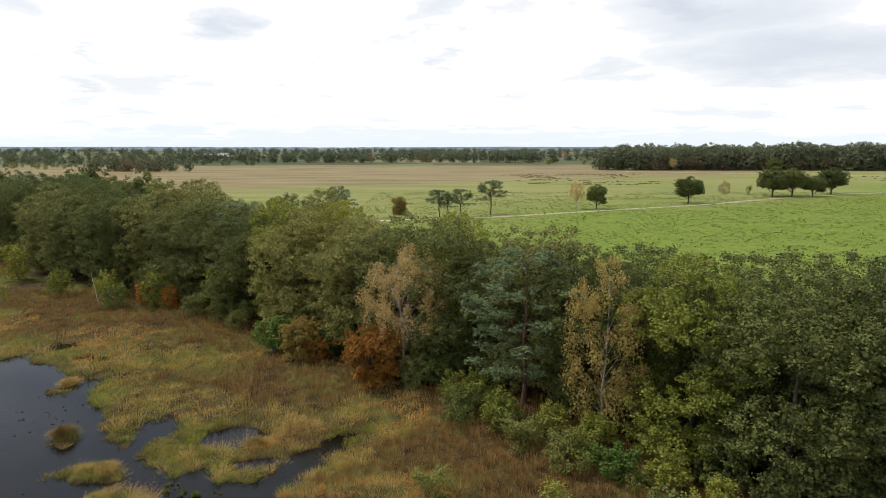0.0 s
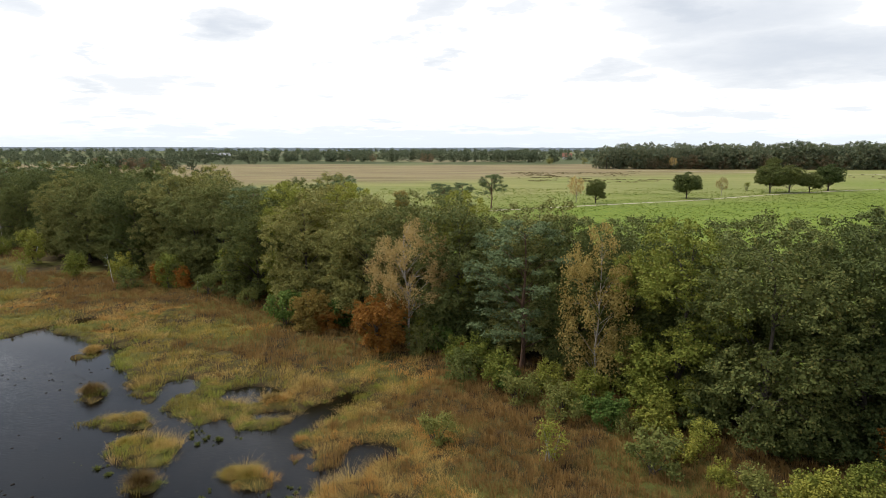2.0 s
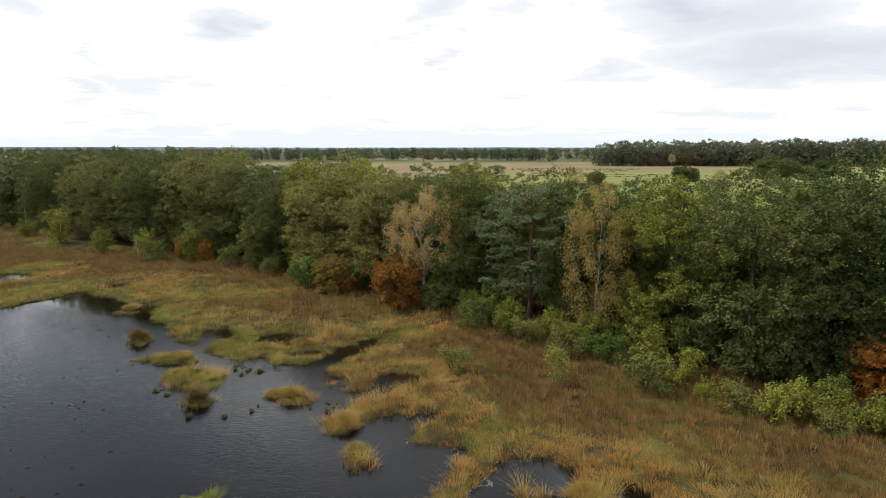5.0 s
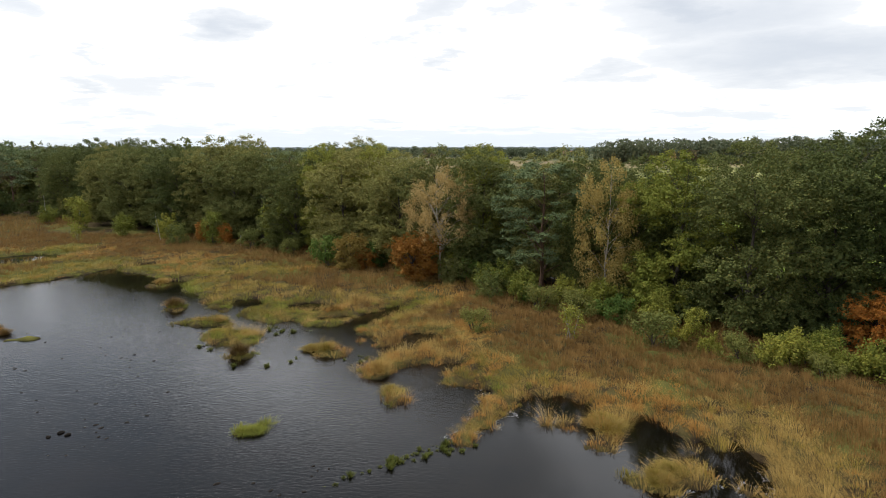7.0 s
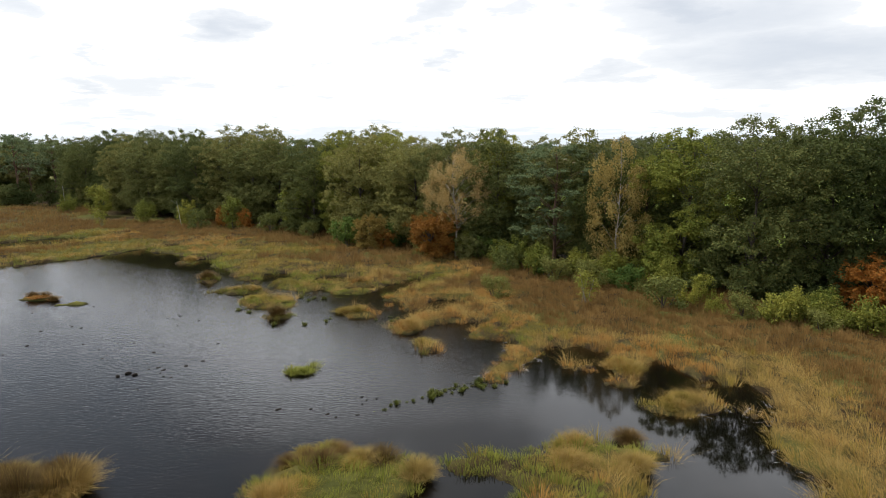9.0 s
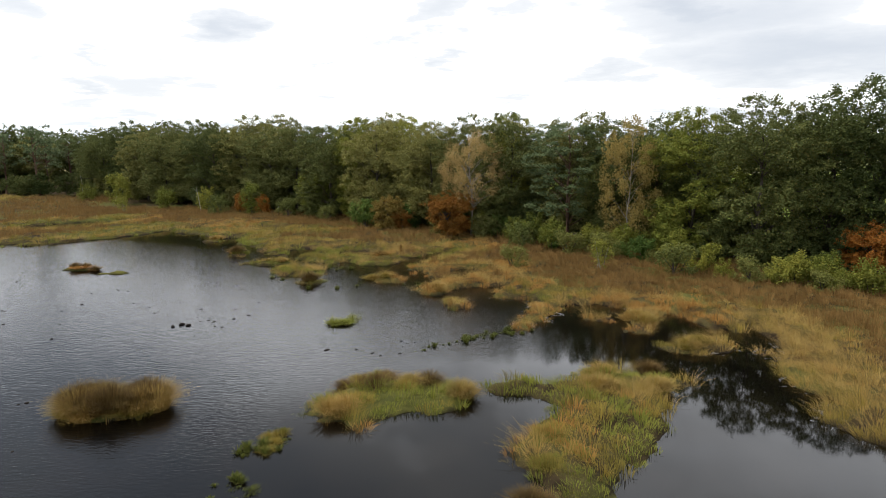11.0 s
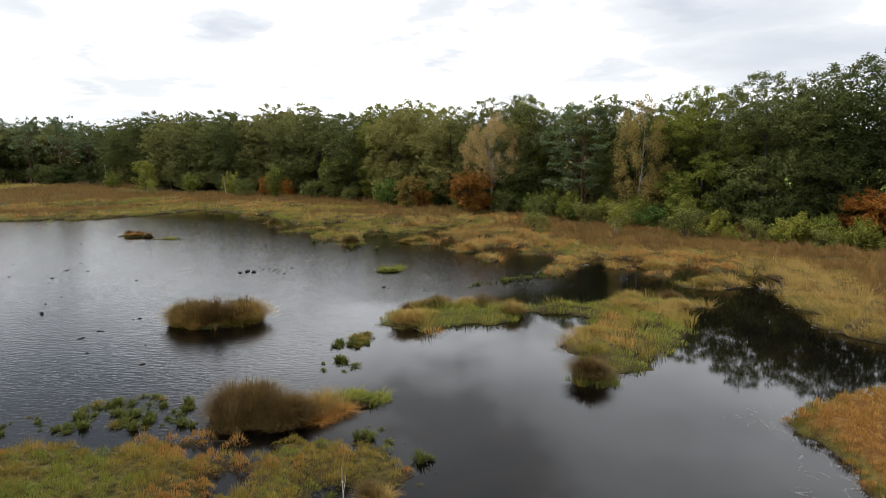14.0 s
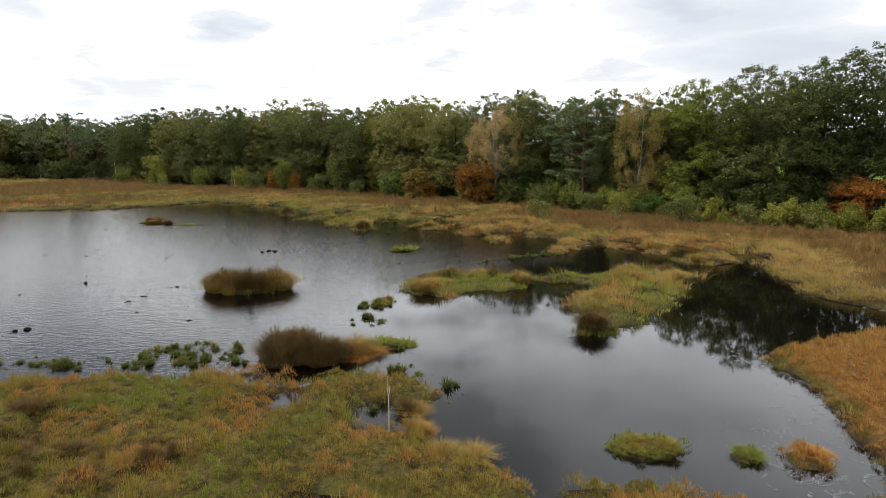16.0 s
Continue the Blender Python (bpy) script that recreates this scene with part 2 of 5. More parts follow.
birch_bark = bark_material("birch_bark", (0.14, 0.11, 0.09), (0.46, 0.42, 0.35), 5.0, True)
dead_bark = bark_material("bleached_wood", (0.30, 0.28, 0.25), (0.66, 0.63, 0.58), 8.0, True)


def ground_material():
    M = Mat("bog_and_meadow")
    p = M.place()
    n1, n2, n3, n4 = M.noise(p, 0.13, 5), M.noise(p, 0.9, 5), M.noise(p, 6.0, 5, 0.65), M.noise(p, 0.012, 5)
    bog = M.ramp(n2, (0.34, (0.03, 0.02, 0.012)), (0.46, (0.06, 0.042, 0.02)), (0.58, (0.085, 0.07, 0.024)), (0.70, (0.11, 0.08, 0.033)))
    green = M.ramp(n2, (0.3, (0.075, 0.078, 0.02)), (0.7, (0.15, 0.14, 0.036)))
    bog = M.mix(M.span(n1, 0.46, 0.6), bog, green)
    carpet = M.ramp(n3, (0.32, (0.12, 0.056, 0.017)), (0.55, (0.205, 0.102, 0.031)), (0.7, (0.24, 0.155, 0.047)))
    bog = M.mix(M.attr("mossy"), bog, M.ramp(n3, (0.34, (0.035, 0.027, 0.010)), (0.5, (0.085, 0.068, 0.019)), (0.66, (0.14, 0.105, 0.03))))
    bog = M.mix(M.attr("rusty"), bog, carpet)
    bog = M.mix(M.attr("wet"), bog, (0.022, 0.016, 0.011))
    litter = M.ramp(n3, (0.3, (0.035, 0.025, 0.014)), (0.7, (0.10, 0.07, 0.035)))
    fine = M.math("ADD", M.math("MULTIPLY", M.noise(p, 3.2, 3, 0.7), 0.42), M.math("MULTIPLY", M.noise(p, 1.1, 4, 0.7), 0.34))
    fine = M.math("ADD", fine, M.math("ADD", M.math("MULTIPLY", M.noise(p, 0.2, 5, 0.7), 0.14), M.math("MULTIPLY", n1, 0.10)))
    field = M.ramp(fine, (0.40, (0.098, 0.148, 0.019)), (0.50, (0.150, 0.204, 0.027)), (0.60, (0.21, 0.246, 0.044)))
    clump = M.span(M.noise(p, 0.85, 2, 0.6), 0.52, 0.68)
    field = M.mix(M.math("MULTIPLY", clump, 0.62), field, (0.070, 0.108, 0.018))
    mp = M.node("ShaderNodeMapping", i0=p)
    mp.inputs["Scale"].default_value = (0.25, 1.0, 1.0)
    streak = M.math("ADD", M.math("MULTIPLY", M.noise(mp.outputs[0], 0.06, 6, 0.6), 0.62), M.math("MULTIPLY", M.noise(p, 0.8, 5, 0.75), 0.38))
    heath = M.ramp(streak, (0.34, (0.13, 0.10, 0.05)), (0.5, (0.235, 0.18, 0.095)), (0.66, (0.27, 0.245, 0.11)))
    pale = M.ramp(streak, (0.36, (0.15, 0.18, 0.042)), (0.6, (0.25, 0.24, 0.085)))
    sep = M.node("ShaderNodeSeparateXYZ", i0=p)
    far = M.math("ADD", sep.outputs[1], M.math("MULTIPLY", M.math("SUBTRACT", n4, 0.5), 160.0))
    slant = M.math("ADD", far, M.math("MULTIPLY", sep.outputs[0], -0.55))
    col = M.mix(M.span(slant, 110.0, 190.0), field, pale)
    col = M.mix(M.span(slant, 255.0, 350.0), col, heath)
    plots = M.node("ShaderNodeTexVoronoi", i0=p, i2=0.0045)
    strips = M.ramp(plots.outputs["Color"], (0.25, (0.07, 0.085, 0.035)), (0.45, (0.13, 0.15, 0.06)), (0.6, (0.20, 0.17, 0.095)), (0.75, (0.10, 0.12, 0.05)))
    col = M.mix(M.span(far, 560.0, 640.0), col, strips)
    col = M.mix(M.attr("meadow"), bog, col)
    col = M.mix(M.attr("litter"), col, litter)
    M.bump(M.math("ADD", n3, M.math("MULTIPLY", n2, 0.6)), 0.9, 0.12)
    return M.done(col, 0.95, 0.1)


def water_material():
    M = Mat("peat_water")
    p = M.place()
    mp = M.node("ShaderNodeMapping", i0=p)
    mp.inputs["Rotation"].default_value = (0, 0, radians(24))
    mp.inputs["Scale"].default_value = (1.0, 2.6, 1.0)
    rip = M.noise(mp.outputs[0], 3.2, 3, 0.55)
    chop = M.noise(mp.outputs[0], 9.0, 2, 0.5)
    sep = M.node("ShaderNodeSeparateXYZ", i0=p)
    gust = M.noise(p, 0.10, 3)
    # open to the wind in the west and north, sheltered behind the islands and under the far bank
    west = M.math("SUBTRACT", M.math("MULTIPLY", sep.outputs[0], -1.0), 10.5)
    north = M.math("SUBTRACT", sep.outputs[1], M.math("ADD", M.math("MULTIPLY", sep.outputs[0], 0.25), 8.0))
    lee = M.math("ADD", M.math("MAXIMUM", west, north), M.math("MULTIPLY", M.math("SUBTRACT", gust, 0.5), 5.0))
    wind = M.span(lee, -0.5, 4.0, 0.03, 1.0)
    bank = M.math("SUBTRACT", sep.outputs[1], M.math("MULTIPLY", sep.outputs[0], -0.40))
    wind = M.math("MULTIPLY", wind, M.span(M.math("ADD", bank, M.math("MULTIPLY", gust, 6.0)), 29.0, 33.5, 1.0, 0.12))
    wind = M.math("MULTIPLY", wind, M.span(sep.outputs[0], -3.0, 1.0, 1.0, 0.15))
    h = M.math("MULTIPLY", M.math("ADD", rip, M.math("MULTIPLY", chop, 0.35)), wind)
    M.bump(h, 0.75, 0.014)
    tint = M.ramp(M.noise(p, 0.4, 3), (0.35, (0.002, 0.0018, 0.0015)), (0.7, (0.006, 0.0045, 0.003)))
    M.b.inputs["IOR"].default_value = 1.33
    return M.done(tint, 0.04, 0.5)


ground_mat, water_mat = ground_material(), water_material()


def plain(name, a, b, scale, rough=0.8, bump=0.3):
    M = Mat(name)
    n = M.noise(M.coord(), scale, 5, 0.6)
    M.bump(n, bump, 0.02)
    return M.done(M.ramp(n, (0.3, a), (0.7, b)), rough)


# blue-grey of far haze, put straight into the base colour
distance = plain("hazy_woods", (0.13, 0.16, 0.19), (0.19, 0.22, 0.25), 0.02)
sand = plain("pale_sand", (0.30, 0.26, 0.17), (0.44, 0.39, 0.27), 1.2)
ditch_mat = plain("ditch_sedge", (0.05, 0.045, 0.02), (0.10, 0.08, 0.035), 0.5)
peat = plain("wet_peat", (0.008, 0.006, 0.005), (0.022, 0.016, 0.011), 14.0, 0.95)
foam_mat = plain("foam", (0.20, 0.20, 0.20), (0.38, 0.38, 0.38), 9.0, 0.6)
white_wall = plain("pale_wall", (0.55, 0.54, 0.50), (0.68, 0.67, 0.63), 0.6)
roof_grey = plain("grey_roof", (0.30, 0.31, 0.33), (0.48, 0.49, 0.50), 0.5)
roof_red = plain("tile_roof", (0.22, 0.10, 0.07), (0.32, 0.15, 0.10), 0.8)
glass_dark = plain("window_glass", (0.03, 0.035, 0.04), (0.05, 0.055, 0.06), 1.0, 0.1, 0.0)


# ---- mesh helpers ----
def mesh_np(name, verts, sizes, flat, material, smooth=False):
    me = bpy.data.meshes.new(name)
    verts = np.ascontiguousarray(verts, dtype=np.float32).reshape(-1, 3)
    sizes = np.asarray(sizes, dtype=np.int32)
    me.vertices.add(len(verts))
    me.vertices.foreach_set("co", verts.ravel())
    me.loops.add(len(flat))
    me.loops.foreach_set("vertex_index", np.asarray(flat, dtype=np.int32))
    me.polygons.add(len(sizes))
    me.polygons.foreach_set("loop_start", np.concatenate(([0], np.cumsum(sizes)[:-1])).astype(np.int32))
    if smooth:
        me.polygons.foreach_set("use_smooth", np.ones(len(sizes), dtype=bool))
    me.update(calc_edges=True)
    me.materials.append(material)
    return me


def unit(v):
    return v / np.maximum(np.linalg.norm(v, axis=-1, keepdims=True), 1e-6)


def leaves(rng, centres, radii, count, size, flat=1.0, up=0.5, slim=0.6, droop=0.0, under=1.0):
    """count leaves round each centre: folded diamonds facing outwards and up. Returns verts of four a leaf."""
    k = len(centres)
    idx = np.repeat(np.arange(k), count)
    d = unit(rng.normal(size=(len(idx), 3)))
    r = radii[idx][:, None] * rng.random((len(idx), 1)) ** 0.45
    off = d * r * np.array((1, 1, flat))
    off[:, 2] = np.where(off[:, 2] < 0, off[:, 2] * under, off[:, 2])
    pos = centres[idx] + off
    nrm = unit(unit(off) * 0.6 + np.array((0, 0, up)) + rng.normal(size=d.shape) * 0.45)
    t = unit(np.cross(nrm, rng.normal(size=d.shape)) + np.array((0, 0, -droop)))
    s = np.cross(nrm, t)
    L = size * rng.uniform(0.65, 1.35, (len(idx), 1))
    w = L * slim * 0.5
    mid = pos + t * L * 0.45 - nrm * L * 0.10
    return np.stack((pos, mid + s * w, pos + t * L, mid - s * w), axis=1).reshape(-1, 3)


def quads_mesh(name, verts, material):
    n = len(verts) // 4
    return mesh_np(name, verts, np.full(n, 4), np.arange(n * 4), material)


def tube(points, radii, sides=6):
    """A tapered tube along points: verts, sizes, flat."""
    pts = np.asarray(points, dtype=float)
    dirs = unit(np.gradient(pts, axis=0))
    ref = np.array((1.0, 0.0, 0.0)) if abs(dirs[0][0]) < 0.9 else np.array((0.0, 1.0, 0.0))
    a = unit(np.cross(dirs, ref))
    b = np.cross(dirs, a)
    ang = np.linspace(0, 2 * np.pi, sides, endpoint=False)
    ring = a[:, None, :] * np.cos(ang)[None, :, None] + b[:, None, :] * np.sin(ang)[None, :, None]
    v = (pts[:, None, :] + ring * np.asarray(radii)[:, None, None]).reshape(-1, 3)
    f = []
    for i in range(len(pts) - 1):
        for j in range(sides):
            q = (j + 1) % sides
            f += [i * sides + j, i * sides + q, (i + 1) * sides + q, (i + 1) * sides + j]
    return v, f


def tubes_mesh(name, parts, material):
    vs, fs, n = [], [], 0
    for v, f in parts:
        vs.append(v)
        fs.append(np.asarray(f) + n)
        n += len(v)
    flat = np.concatenate(fs)
    return mesh_np(name, np.concatenate(vs), np.full(len(flat) // 4, 4), flat, material, True)


def part(name, data, parent, label=""):
    ob = new(name, data)
    ob.parent = parent
    if label:
        ob["label"] = label
    return ob


def blades(rng, base, height, width, bend, heading=None):
    """Grass blades: a bent strip of a quad and a tip each. Returns verts, sizes, flat."""
    n = len(base)
    az = rng.uniform(0, 2 * np.pi, n) if heading is None else heading
    d = np.stack((np.cos(az), np.sin(az), np.zeros(n)), axis=1)
    s = np.stack((-np.sin(az), np.cos(az), np.zeros(n)), axis=1) * (width * 0.5)[:, None]
    up = np.array((0, 0, 1.0))
    mid = base + up * (height * 0.62)[:, None] + d * (bend * 0.35)[:, None]
    tip = base + up * (height * (1 - 0.25 * np.clip(bend / np.maximum(height, 0.01), 0, 1)))[:, None] + d * bend[:, None]
    v = np.stack((base - s, base + s, mid + s * 0.8, mid - s * 0.8, tip), axis=1).reshape(-1, 3)
    o = (np.arange(n) * 5)[:, None]
    flat = (o + np.array((0, 1, 2, 3, 3, 2, 4))).ravel()
    return v, np.tile((4, 3), n), flat


# ---- plan of the pond ----
NORTH_SHORE = [(-90, 0), (-88, 16), (-70, 34), (-56, 38), (-42.9, 41.3), (-39.4, 44.6), (-38.2, 47.2), (-36.4, 50.6), (-34.5, 47.8), (-32.4, 47.1), (-29.1, 44.3), (-26.3, 44.4), (-26, 41), (-23.5, 38.5), (-22.4, 36.5),
               (-19.7, 33.6), (-18.8, 33), (-18.9, 34.8), (-18, 34.6), (-18, 32.6), (-16.3, 31.4), (-14.5, 30.3), (-13.7, 31.4), (-12.2, 29.7), (-10.2, 29.8), (-9.4, 30.5), (-8.6, 28), (-7.3, 27.1), (-7.1, 25), (-5.6, 25.7),
               (-4.6, 26.6), (-4.2, 25), (-6.1, 24.4), (-6.4, 22.6), (-7.9, 21.6), (-6.8, 20.2), (-5.8, 19.8), (-5, 21.6), (-3.8, 22.2), (-1.5, 22.4), (-2.9, 20.4)]
SPIT_SHORE = [(-2.6, 19.4), (-1.4, 19.2), (-0.4, 18.4), (-1.6, 15.6), (-2.2, 13.8), (-2.3, 12.8), (-1.6, 12.8), (-1.0, 13.8), (0.1, 15.2), (1.7, 17.7), (3.1, 17.7), (4.4, 17), (4.1, 14.8), (3.1, 12.8), (3.6, 12), (4.4, 12.4), (4.9, 14.4), (6.6, 16.3),
              (7.2, 14.6), (7.6, 12.2), (8.3, 13), (8.6, 12.2), (9.8, 13.2)]
EAST_SHORE = [(9.8, 11.3), (9.2, 10), (8.5, 8.4), (7.7, 6), (8.1, 4.4), (6.8, 2.8), (7.1, 1.5), (8.3, 0.2), (12, -0.9), (22, -1.8), (22, -3.4), (12, -3.2), (6.3, -2.9),
              (4.4, -3.7), (1.8, -4.9), (0.8, -5.5), (1.2, -7.2), (0.8, -8.8), (0.2, -10.4), (-0.1, -11.6), (-1, -12.8), (-2.4, -13.6)]
SOUTH_SHORE = [(-4.2, -12.6), (-5.2, -12.0), (-6.4, -12.2), (-6.9, -13.4), (-7.2, -12.2), (-7.6, -11.5), (-8.7, -11.1), (-9.2, -10.2),
               (-9.4, -8.6), (-8.8, -8.2), (-9.2, -7.0), (-10.4, -7.0), (-11.6, -6.5), (-14.3, -6.3), (-15.4, -6.7), (-15.9, -7.4), (-17.2, -6.7), (-17.9, -7.2), (-19.4, -7.1),
               (-21.5, -8.3), (-30, -11), (-45, -12), (-70, -12)]
ISLAND_MID = [(-10.8, 3.2), (-9.8, 2.7), (-8.5, 2.2), (-7.4, 3.2), (-5.9, 3.2), (-4.6, 4.4), (-4.9, 5.6), (-7.0, 6.2), (-9.4, 5.7), (-10.4, 4.3)]
ISLAND_LONG = [(-4.1, 5.6), (-4.0, 4.8), (-2.6, 5.0), (-1.7, 4.3), (-2.3, 2.9), (-3.6, 1.0), (-4.0, -0.1), (-3.2, -0.7), (-2.6, -2.1), (-1.3, -1.7), (-0.9, -0.4), (0.1, 0.3), (0.8, 1.1), (2.1, 3.6), (2.8, 5.3), (3.8, 6.3), (2.2, 7.0), (0.0, 7.3), (-1.6, 6.2), (-2.6, 6.4)]
# centre, half sizes, turn in degrees
ISLETS = [(-17.4, 3.7, 1.8, 1.0, 8), (-12.8, -4.7, 1.8, 0.9, 0), (-10.4, -4.0, 0.9, 0.5, 0), (-11.1, 14.2, 0.7, 0.5, 10), (-33.0, 28.4, 2.2, 0.7, -8), (-30.2, 26.9, 0.9, 0.4, 0),
          (-4.4, -10.7, 0.8, 0.55, 0), (-2.5, -11.1, 0.3, 0.25, 0), (-1.4, -11.2, 0.5, 0.35, 0)]
BANK_ISLETS = [(-19.6, 30.6, 2.1, 1.0, -6), (-16.7, 27.3, 2.2, 1.5, -20), (-14.9, 23.7, 0.75, 0.6, 0), (-23.4, 34.5, 1.0, 1.2, 10), (-28.9, 42.2, 1.1, 0.9, 0), (-9.6, 24.3, 1.2, 0.9, 0), (-8.4, 21.4, 0.45, 0.4, 0), (-6.6, 19.3, 0.3, 0.3, 0),
               (-8.0, 26.4, 0.4, 0.4, 0), (-4.9, 17.4, 0.6, 0.8, 30), (2.9, 14.6, 0.7, 0.4, 10), (1.8, 14.8, 0.4, 0.3, 0), (5.9, 10.2, 1.8, 0.8, 6), (8.5, 9.4, 0.5, 0.4, 30),
               (-3.4, -2.7, 0.75, 0.55, 0), (-44.5, 40.2, 2.4, 0.6, 25), (-52.5, 41.5, 1.6, 0.6, 10)]
POOLS = [(-18.4, 36.2, 1.3, 1.6, 10), (-13.0, 34.7, 1.9, 1.5, 0), (-10.6, 31.6, 1.2, 0.6, 20), (-50.5, 54.5, 5.0, 3.2, 40), (-7.6, 32.2, 0.95, 2.6, -30), (-4.1, 27.0, 1.3, 1.0, 0), (-34.5, 52.0, 1.6, 0.8, 30), (-10.2, -9.2, 0.6, 0.9, 15), (-30.0, 49.0, 1.6, 0.4, -5),
         (-60.0, 50.0, 3.5, 1.0, 10), (-27.5, 40.8, 0.6, 0.5, 30), (-12.5, -8.4, 0.4, 0.5, 20), (-10.9, -12.6, 0.7, 0.35, 0), (-9.4, -9.6, 0.3, 0.5, 0), (-13.2, -7.0, 1.0, 0.3, 0)]
# the wood: its front edge and its back edge
WOOD_FRONT = [(-190, 120), (-125, 108), (-95, 97), (-80, 95), (-60, 86), (-43, 74.5), (-33, 68.5), (-22, 62.5), (-14, 55.5), (-5, 47.5), (1, 42.5), (7, 38), (11.5, 32.8), (16, 27.6), (22.5, 23), (31, 17.5), (42, 11)]
WOOD_BACK = [(50, 19), (36, 22), (25, 29), (19.5, 33.5), (15, 38.5), (11.5, 42.5), (5, 46.8), (-1.5, 51.5), (-9, 58), (-16, 67), (-23, 78), (-37, 87), (-60, 114), (-90, 146), (-125, 165), (-190, 175)]


def poly_sd(px, py, poly):
    """Signed distance to a polygon, positive inside."""
    best = np.full(px.shape, 1e18)
    inside = np.zeros(px.shape, dtype=bool)
    for (ax, ay), (bx, by) in zip(poly, poly[1:] + poly[:1]):
        ex, ey = bx - ax, by - ay
        wx, wy = px - ax, py - ay
        t = np.clip((wx * ex + wy * ey) / (ex * ex + ey * ey), 0, 1)
        best = np.minimum(best, (wx - ex * t) ** 2 + (wy - ey * t) ** 2)
        cross = (ay > py) != (by > py)
        inside ^= cross & (px < ex * (py - ay) / (ey if ey else 1e-9) + ax)
    return np.where(inside, 1, -1) * np.sqrt(best)


def ellipse_sd(px, py, e):
    cx, cy, a, b, turn = e
    c, s = math.cos(radians(turn)), math.sin(radians(turn))
    dx, dy = px - cx, py - cy
    u, v = (dx * c + dy * s) / a, (-dx * s + dy * c) / b
    return (1 - np.sqrt(u * u + v * v)) * min(a, b)


TABLE = np.random.default_rng(5).random((256, 256))


def value_noise(px, py):
    ix, iy = np.floor(px).astype(int), np.floor(py).astype(int)
    fx, fy = px - ix, py - iy
    fx, fy = fx * fx * (3 - 2 * fx), fy * fy * (3 - 2 * fy)
    a, b = TABLE[ix % 256, iy % 256], TABLE[(ix + 1) % 256, iy % 256]
    c, d = TABLE[ix % 256, (iy + 1) % 256], TABLE[(ix + 1) % 256, (iy + 1) % 256]
    return (a * (1 - fx) + b * fx) * (1 - fy) + (c * (1 - fx) + d * fx) * fy


def fbm(px, py, scale, octaves=3, shift=0.0):
    total, amp, norm = 0.0, 1.0, 0.0
    for _ in range(octaves):
        total = total + amp * value_noise(px / scale + shift, py / scale + shift * 1.7)
        norm += amp
        amp, scale, shift = amp * 0.5, scale * 0.5, shift + 13.7
    return total / norm


def shore(px, py):
    """Metres inside the land: negative over water."""
    s = -poly_sd(px, py, NORTH_SHORE + SPIT_SHORE + EAST_SHORE + SOUTH_SHORE)
    for q in (ISLAND_MID, ISLAND_LONG):
        s = np.maximum(s, poly_sd(px, py, q))
    for e in ISLETS + BANK_ISLETS:
        s = np.maximum(s, ellipse_sd(px, py, e))
    for e in POOLS:
        s = np.minimum(s, -ellipse_sd(px, py, e))
    ragged = (fbm(px, py, 0.62, 2, 17.0) - 0.5) * (0.35 + 0.45 * step(py, -4.0, 4.0))
    return s + ragged + -0.18 * step(py, 6.0, 12.0) + (fbm(px, py, 1.4, 3) - 0.5) * (0.35 + 0.25 * step(py, -4.0, 4.0)) + (fbm(px, py, 3.6, 2, 3.3) - 0.5) * 0.3


def step(v, lo, hi):
    t = np.clip((v - lo) / (hi - lo), 0, 1)
    return t * t * (3 - 2 * t)


def wood_sd(px, py):
    return poly_sd(px, py, WOOD_FRONT + WOOD_BACK)


def meadow_mask(px, py):
    """1 beyond the wood's back edge, 0 on the bog."""
    return step(-poly_sd(px, py, [(-4000, -3000), (90, -3000), (90, 5)] + WOOD_FRONT[::-1] + [(-4000, 140)]) + (fbm(px, py, 3.0, 2) - 0.5) * 2, 1.0, 6.0)


def height(px, py, s=None, meadow=None):
    s = shore(px, py) if s is None else s
    meadow = meadow_mask(px, py) if meadow is None else meadow
    land = 0.03 + 0.16 * step(s, 0, 0.5) + 0.14 * step(s, 0.5, 4) + (fbm(px, py, 0.9, 3, 7.1) - 0.42) * 0.46 * step(s, 0.1, 1.0) + (fbm(px, py, 3.2, 2, 2.1) - 0.4) * 0.35 * step(s, 0.6, 2.5)
    land = land * (1 - meadow) + 0.40 * meadow
    return np.where(s > 0, np.maximum(land, 0.03), np.maximum(s * 0.8, -0.8) - 0.02)


def axis_steps(lo, hi, fine, far):
    inner = np.arange(lo, hi + fine, fine)
    out, grow, v = [], fine, 0.0
    while v < far:
        grow *= 1.28
        v += grow
        out.append(v)
    out = np.array(out)
    return np.concatenate((lo - out[::-1], inner, inner[-1] + out))


def rust_bank(px, py):
    """1 on the orange grass bank in the south-east."""
    return step(px + 0.25 * py, -5.6, -4.6) * (1 - step(py, -3.4, -2.2)) * step(px, -3.5, -2.5)


